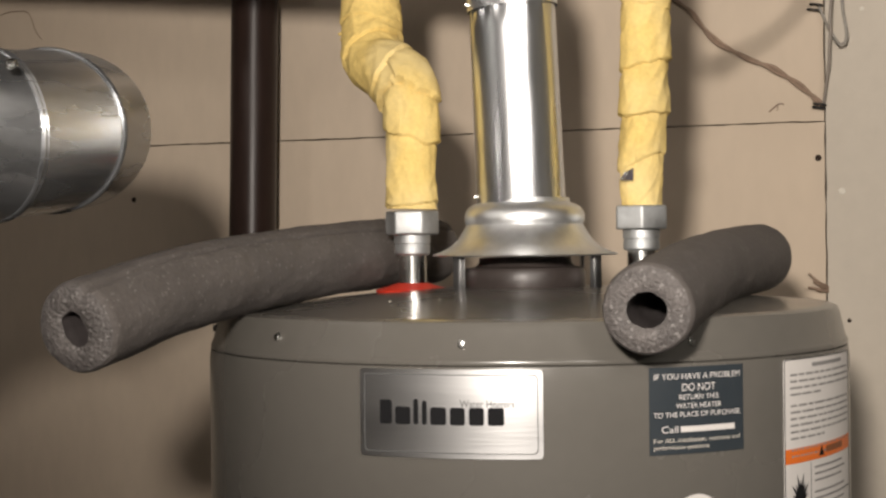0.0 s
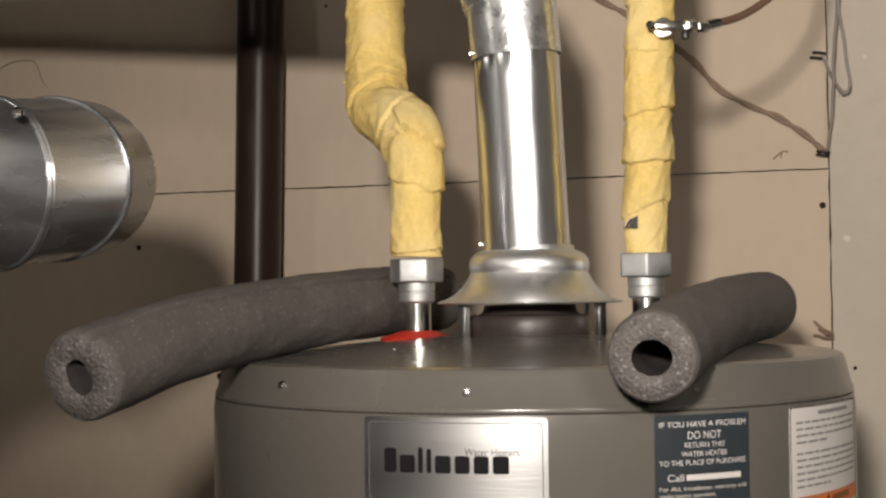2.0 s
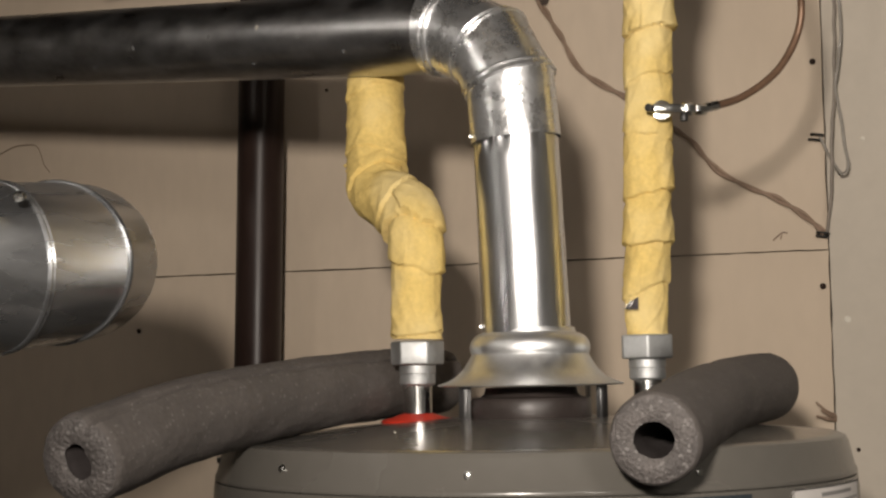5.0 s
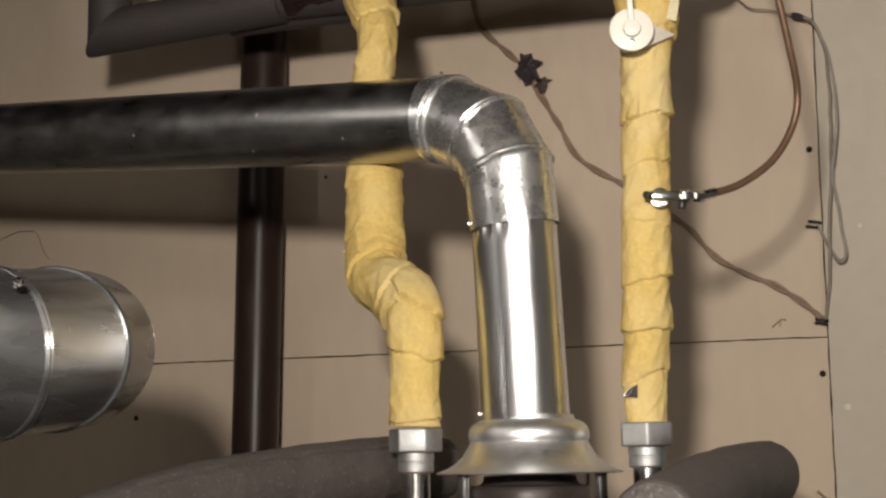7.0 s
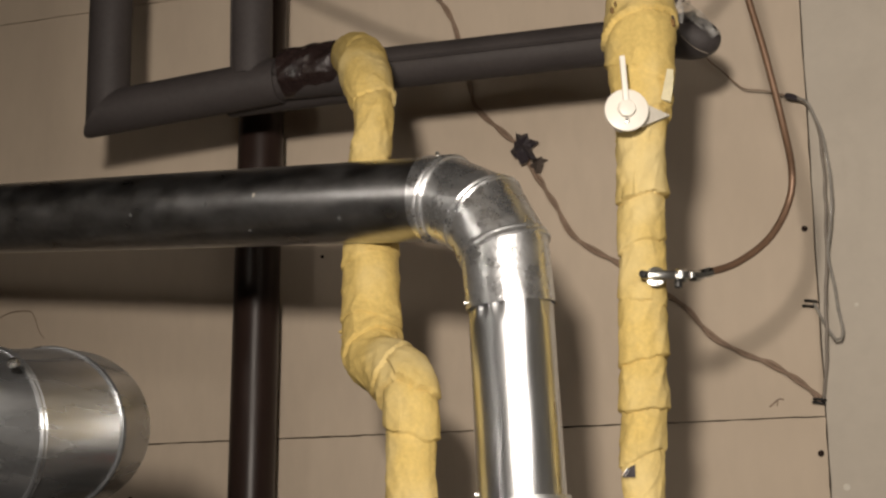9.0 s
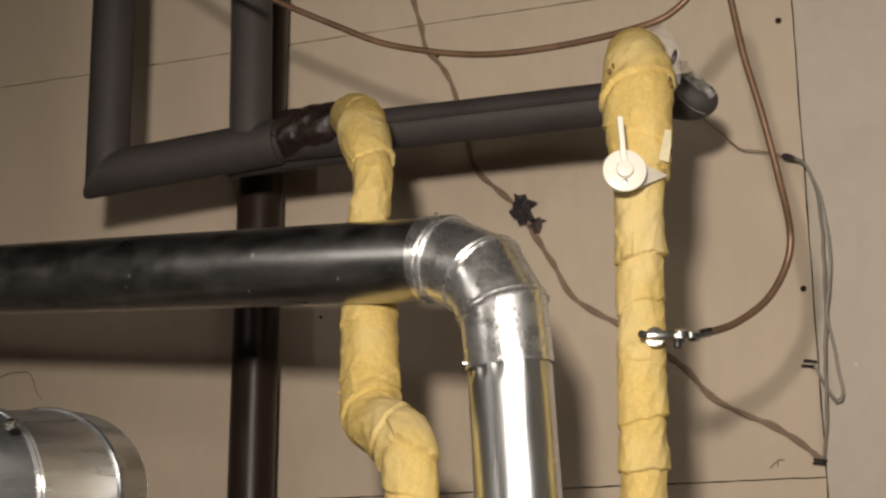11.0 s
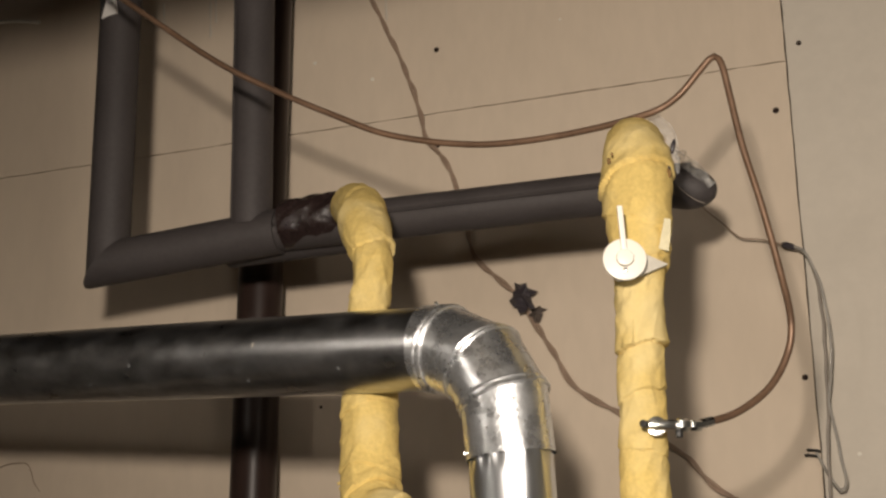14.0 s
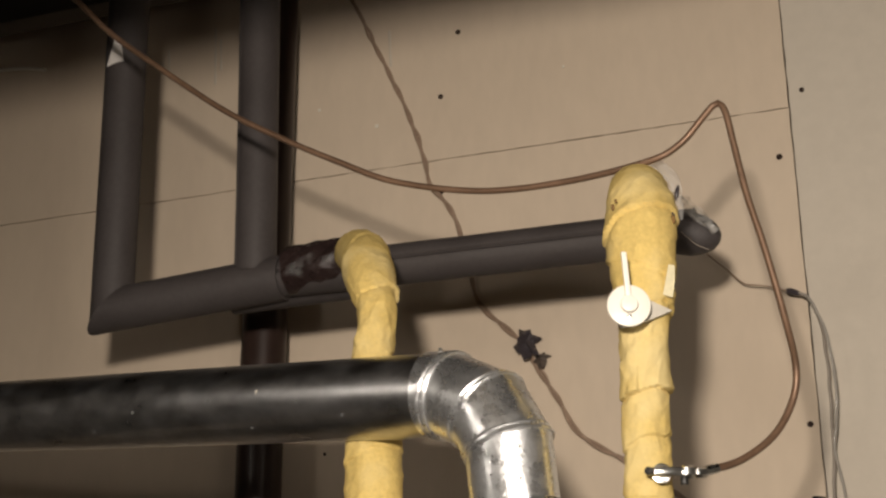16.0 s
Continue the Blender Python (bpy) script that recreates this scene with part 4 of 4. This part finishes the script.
def loose_foam(path, r, bore, label, slit, oval, lean):
    pts = spline(path, 0.0025)
    total = sum((b - a).length for a, b in zip(pts, pts[1:]))
    th = thing("foam_tube", pts[-1], label, "pipe insulation", "loose foam tubes")

    def radius(s, a):
        q = r + 0.0010 * noise.noise(Vector((s * 20, math.cos(a) * 1.5, math.sin(a) * 1.5))) + 0.0005 * noise.noise(Vector((s * 90, math.cos(a) * 5, math.sin(a) * 5)))
        edge = min(s, total - s)
        if edge < 0.005:
            q -= 0.0022 * (1 - max(0.0, edge) / 0.005) ** 2
        wide = 0.045 + 0.05 * math.exp(-s / 0.03)
        return q - 0.0042 * math.exp(-((a - slit - 0.8 * s) / wide) ** 2)

    def hole(a):
        return bore * (1 + oval * math.cos(2 * (a - lean)) + 0.07 * noise.noise(Vector((math.cos(a) * 2, math.sin(a) * 2, slit))))

    bm = bmesh.new()
    sweep(bm, pts, radius, 128, (False, False))
    part("foam_skin", bm, FOAM, th)
    fr = frames(pts)
    for end, sign in ((0, -1), (-1, 1)):
        u, v, t = fr[end]
        bm = bmesh.new()
        rows, n = [], 16
        for j in range(n):
            f = j / (n - 1)
            row = []
            for k in range(128):
                a = 2 * math.pi * k / 128
                ro, ri = radius(0.0 if end == 0 else total, a), hole(a)
                rr = ri + (ro - ri) * f
                swell = math.sin(math.pi * min(1.0, 0.12 + f * 0.88))
                lump = 0.0 if j == n - 1 else 0.0030 * swell + 0.0006 * swell * noise.noise(Vector((math.cos(a) * rr * 380, math.sin(a) * rr * 380, 3))) + 0.0005 * swell * noise.noise(Vector((math.cos(a) * rr * 1100, math.sin(a) * rr * 1100, 8)))
                row.append(bm.verts.new(pts[end] + (u * math.cos(a) + v * math.sin(a)) * rr + t * sign * lump))
            rows.append(row)
        for a_, b_ in zip(rows, rows[1:]):
            for k in range(128):
                bm.faces.new((a_[k], a_[(k + 1) % 128], b_[(k + 1) % 128], b_[k]))
        part("cut_end", bm, FOAM_CUT, th, "coarse open-celled cut end")
    bm = bmesh.new()
    sweep(bm, pts, lambda s, a: hole(a) + 0.0004, 48, (False, False))
    part("bore", bm, FOAM_DARK, th)
    return th


loose_foam([(-0.567, 0.868, 1.3940), (-0.559, 0.97, 1.4130), (-0.551, 1.078, 1.4245), (-0.538, 1.189, 1.433), (-0.522, 1.321, 1.439), (-0.508, 1.40, 1.440)], 0.0313, 0.0107, "loose grey foam pipe sleeve bent over the heater's edge", 0.42, 0.17, -0.45)
loose_foam([(-0.2095, 0.985, 1.4025), (-0.2115, 1.10, 1.4125), (-0.211, 1.20, 1.4205), (-0.206, 1.338, 1.4275), (-0.199, 1.44, 1.4300)], 0.0308, 0.0128, "loose grey foam pipe sleeve lying on the heater top", -50.0, 0.06, 1.57)

# ---- round duct elbow ----
duct = thing("round_duct", (-0.62, 0.84, 1.522), "galvanised round duct elbow with ribbed joints", "duct")


def flat(deg, l):
    a = radians(deg)
    return (Vector((0.942, 0.336, 0)) * math.cos(a) + Vector((-0.336, 0.942, 0)) * math.sin(a)) * l


D1 = Vector((-0.6580, 0.9020, 1.5270))
D2 = Vector((-0.6527, 0.9662, 1.5340))
D0 = D1 - flat(38, 0.085)
D3 = Vector((-0.6650, 1.0112, 1.5377))
D4 = D3 + flat(116, 0.05)
D5 = D4 + flat(118, 0.60)
# unseen end of the run, sloped down to shape its shadow on the wall
DM = D0 - flat(0, 0.95) - Vector((0, 0, 0.62))
elbow([DM, D0, D1, D2, D3, D4, D5], 0.0599, (0.0010, 0.0022, 0.0013, 0.0008, 0.0), GALV_DUCT, duct, ["duct_run", "gore", "gore", "gore", "gore", "duct_run"], twin=0.0044)
hexscrew("sheet_screw", Vector((-0.6085, 0.860, 1.5700)), Vector((0.25, -0.75, 0.62)), duct, 0.0032)

# ---- wires on the wall ----
WY = WALL_Y - 0.006


def wire(name, pts, r, material, label, strands=1, wob=0.0):
    path = spline(pts, 0.006)
    th = thing(name, path[-1], label, "wire", "bell wires")
    for k in range(strands):
        q = [p + Vector((math.cos(i * 0.55 + k * 3.14), -0.4, math.sin(i * 0.55 + k * 3.14))) * (r * 0.9 if strands > 1 else 0) + Vector((noise.noise(p * 40 + Vector((k, 0, 0))), -0.002 - 0.5 * abs(noise.noise(p * 30)), noise.noise(p * 40 + Vector((0, k + 5, 0))))) * wob for i, p in enumerate(path)]
        bm = bmesh.new()
        sweep(bm, q, r, 8)
        part("strand", bm, material, th)
    return th


def wl(pts, y=WY):
    return [(x * y / 1.845, y, EYE + (z - EYE) * y / 1.845) for x, z in pts]


wire("bell_wire", wl([(-0.815, 2.56), (-0.773, 2.469), (-0.734, 2.381), (-0.696, 2.292), (-0.675, 2.226), (-0.667, 2.187), (-0.641, 2.150), (-0.625, 2.112), (-0.611, 2.054), (-0.601, 2.010), (-0.570, 1.975), (-0.547, 1.954), (-0.536, 1.944)]), 0.0021, WIRE, "brown two-core bell wire running down the drywall", 2, 0.002)
wire("bell_wire", wl([(-0.536, 1.940), (-0.529, 1.922), (-0.501, 1.875), (-0.481, 1.833), (-0.456, 1.809), (-0.419, 1.787), (-0.385, 1.759), (-0.340, 1.728), (-0.310, 1.691), (-0.277, 1.668), (-0.237, 1.649), (-0.205, 1.627), (-0.183, 1.604)]), 0.0021, WIRE, "brown two-core bell wire below the taped splice", 2, 0.002)
wire("bell_wire", [(-0.3300, 1.850, 2.0880), (-0.3089, 1.848, 2.0597), (-0.2943, 1.845, 2.0360), (-0.2755, 1.842, 2.0164), (-0.2569, 1.84, 1.9969), (-0.2489, 1.84, 1.9902), (-0.2251, 1.84, 1.9860), (-0.1899, 1.84, 1.9721)], 0.0010, WIRE, "thin grey bell wire leading to a taped joint", 1, 0.001)
wire("bell_wire", [(-0.1899, 1.84, 1.9721), (-0.1746, 1.83, 1.9606), (-0.164, 1.83, 1.9329), (-0.1604, 1.83, 1.8978), (-0.1601, 1.83, 1.8495), (-0.1634, 1.83, 1.7814), (-0.1679, 1.83, 1.7140), (-0.1699, 1.835, 1.6738), (-0.1728, 1.842, 1.6406), (-0.1796, 1.850, 1.6063)], 0.0021, WIRE_GREY, "grey bell wire hanging along the drywall joint", 1, 0.0015)
wire("bell_wire", [(-0.1899, 1.84, 1.9725), (-0.1759, 1.825, 1.9622), (-0.1646, 1.820, 1.9372), (-0.1566, 1.815, 1.9101), (-0.1525, 1.815, 1.8615), (-0.1528, 1.815, 1.8273), (-0.1584, 1.820, 1.7938), (-0.1620, 1.822, 1.7737), (-0.1571, 1.825, 1.7395), (-0.1535, 1.825, 1.7090), (-0.1505, 1.825, 1.6788), (-0.1567, 1.828, 1.6705), (-0.1664, 1.835, 1.6831), (-0.1764, 1.845, 1.7038), (-0.1830, 1.850, 1.7196)], 0.0018, WIRE_PALE, "glossy grey bell wire hanging in a narrow loop", 1, 0.001)
joint = thing("wire_joint", (-0.1890, 1.84, 1.9725), "small dark taped joint between bell wires", "wire joint")
bm = bmesh.new()
sweep(bm, spline([(-0.2010, 1.842, 1.9775), (-0.1900, 1.838, 1.9722), (-0.1760, 1.830, 1.9640)], 0.0015), lambda s, a: 0.0030 + 0.0012 * math.sin(s * 200) + 0.0008 * noise.noise(Vector((s * 160, math.cos(a), math.sin(a)))), 14)
part("tape_sleeve", bm, TAPE, joint)


def staple(x, z, turn=0.0):
    bm = bmesh.new()
    sweep(bm, spline([(x - 0.006, WALL_Y, z + 0.002), (x - 0.006, WALL_Y - 0.011, z + 0.002), (x + 0.006, WALL_Y - 0.011, z), (x + 0.006, WALL_Y, z)], 0.002), 0.0014, 8)
    tagged(part("cable_staple", bm, BLACK_METAL), "small dark wire staple driven into the drywall", "staple", "cable staples")


for x, z in ((-0.187, 1.722), (-0.184, 1.604), (-0.194, 1.976), (-0.185, 1.600), (-0.190, 1.716)):
    staple(x, z)
# taped splice: folded flags of tape, and brown flags in place of its shadow
splice = thing("taped_splice", (-0.530, WALL_Y - 0.01, 1.937), "wire splice wrapped in folded black tape flags", "splice")
FLAGS = (((-18, 36), (-8, 31), (7, 31), (6, 4), (-14, -2)), ((-6, 16), (12, 19), (30, 11), (15, 3), (-2, -2)), ((-19, 16), (10, 24), (18, -6), (8, -20), (-18, -14)),
         ((-8, 10), (-24, -3), (-21, -9), (-7, -12), (0, 0)), ((-12, -12), (4, -6), (14, -11), (9, -27), (-5, -30)), ((2, 6), (16, 0), (26, -23), (17, -24), (6, -12)))


def flag_bundle(centre, unit, flags, tape):
    for k, ring in enumerate(flags):
        bm = bmesh.new()
        rim_v = [bm.verts.new((x * unit, -0.0022 * k + 0.009 * math.hypot(x, z) / 36 + 0.003 * math.sin(2.1 * i + k), z * unit)) for i, (x, z) in enumerate(ring)]
        mid = bm.verts.new(sum((v.co for v in rim_v), Vector()) / 5 + Vector((0, -0.006, 0)))
        for i in range(5):
            bm.faces.new((rim_v[i], rim_v[(i + 1) % 5], mid))
        out = bmesh.ops.extrude_face_region(bm, geom=bm.faces[:])
        bmesh.ops.translate(bm, verts=[v for v in out["geom"] if isinstance(v, bmesh.types.BMVert)], vec=(0, 0.0010, 0))
        bm.transform(Matrix.Translation(centre))
        part("bundle_flag", bm, tape, splice, smooth=False)


flag_bundle(Vector((-0.537, WALL_Y - 0.020, 1.944)), 0.00070, FLAGS, TAPE)
# the splice's cast shadow, built as smaller brown flags to its lower right
flag_bundle(Vector((-0.521, WALL_Y - 0.010, 1.925)), 0.00044, FLAGS[1:5], SPLICE_SHADOW)
# frayed wire ends low on the joint
frayed = thing("frayed_wire", (-0.178, WALL_Y - 0.004, 1.386), "frayed wire ends poking out of the drywall joint", "wire")
for k, (dx, dz) in enumerate(((-0.021, 0.016), (-0.016, 0.009), (-0.022, 0.004), (-0.013, 0.003))):
    bm = bmesh.new()
    o = Vector((-0.177, WALL_Y - 0.001, 1.389 - 0.002 * k))
    sweep(bm, spline([o, o + Vector((dx * 0.5, -0.010, dz * 0.4)), o + Vector((dx, -0.014, dz))], 0.004), 0.0014, 8)
    part("wire_end", bm, WIRE, frayed)

# pale stray wire on the wall under the joist
bm = bmesh.new()
sweep(bm, spline([(-1.478, 1.857, 2.495), (-1.397, 1.857, 2.489), (-1.349, 1.857, 2.484), (-1.311, 1.857, 2.475)], 0.01), 0.0030, 8)
tagged(part("stray_wire", bm, FILLER), "short pale stray wire end fixed to the drywall", "wire")

# scratched paper and a loose thread on the drywall
for pts, r in (([(-0.2440, 1.8588, 1.5992), (-0.2377, 1.8582, 1.6044), (-0.2322, 1.8582, 1.6083), (-0.2262, 1.8588, 1.6073)], 0.0009), ([(-0.2350, 1.8588, 1.6000), (-0.2335, 1.8583, 1.6040), (-0.2345, 1.8588, 1.6062)], 0.0007)):
    bm = bmesh.new()
    sweep(bm, spline(pts, 0.002), r, 6)
    part("paper_scratch", bm, WIRE, wall)
bm = bmesh.new()
sweep(bm, spline([(-1.3700, 1.8575, 1.7640), (-1.3450, 1.8570, 1.7750), (-1.3228, 1.8560, 1.7830), (-1.3055, 1.8550, 1.7843), (-1.2863, 1.8550, 1.7822), (-1.2781, 1.8560, 1.7694), (-1.2738, 1.8565, 1.7551), (-1.2639, 1.8575, 1.7423)], 0.004), 0.0006, 6)
tagged(part("loose_thread", bm, WIRE), "thin brown loose thread clinging to the drywall", "thread")

# plaster crumbs on the heater top
for k, (x, y, r) in enumerate(((-0.402, 1.120, 0.0016), (-0.345, 1.135, 0.0011), (-0.436, 1.100, 0.0009))):
    bm = bmesh.new()
    bmesh.ops.create_icosphere(bm, subdivisions=1, radius=r, matrix=Matrix.Translation((x, y, 1.4025 + r * 0.3)) @ Matrix.Diagonal((1.3, 1.0, 0.7, 1)))
    tagged(part("plaster_crumb", bm, FILLER), "tiny pale plaster crumb on the heater top", "crumb", "plaster crumbs")

# pale dried runs on the upper drywall
for x, z0, z1 in ((-1.013, 2.494, 2.400), (-1.004, 2.473, 2.422), (-0.731, 2.437, 2.379), (-1.092, 2.470, 2.423)):
    bm = bmesh.new()
    sweep(bm, straight((x, WALL_Y + 0.0022, z0), (x + 0.002, WALL_Y + 0.0022, z1), 12), lambda s, a: 0.0028 + 0.0003 * math.sin(s * 160), 10)
    part("dried_run", bm, DRYWALL_GREY, wall)
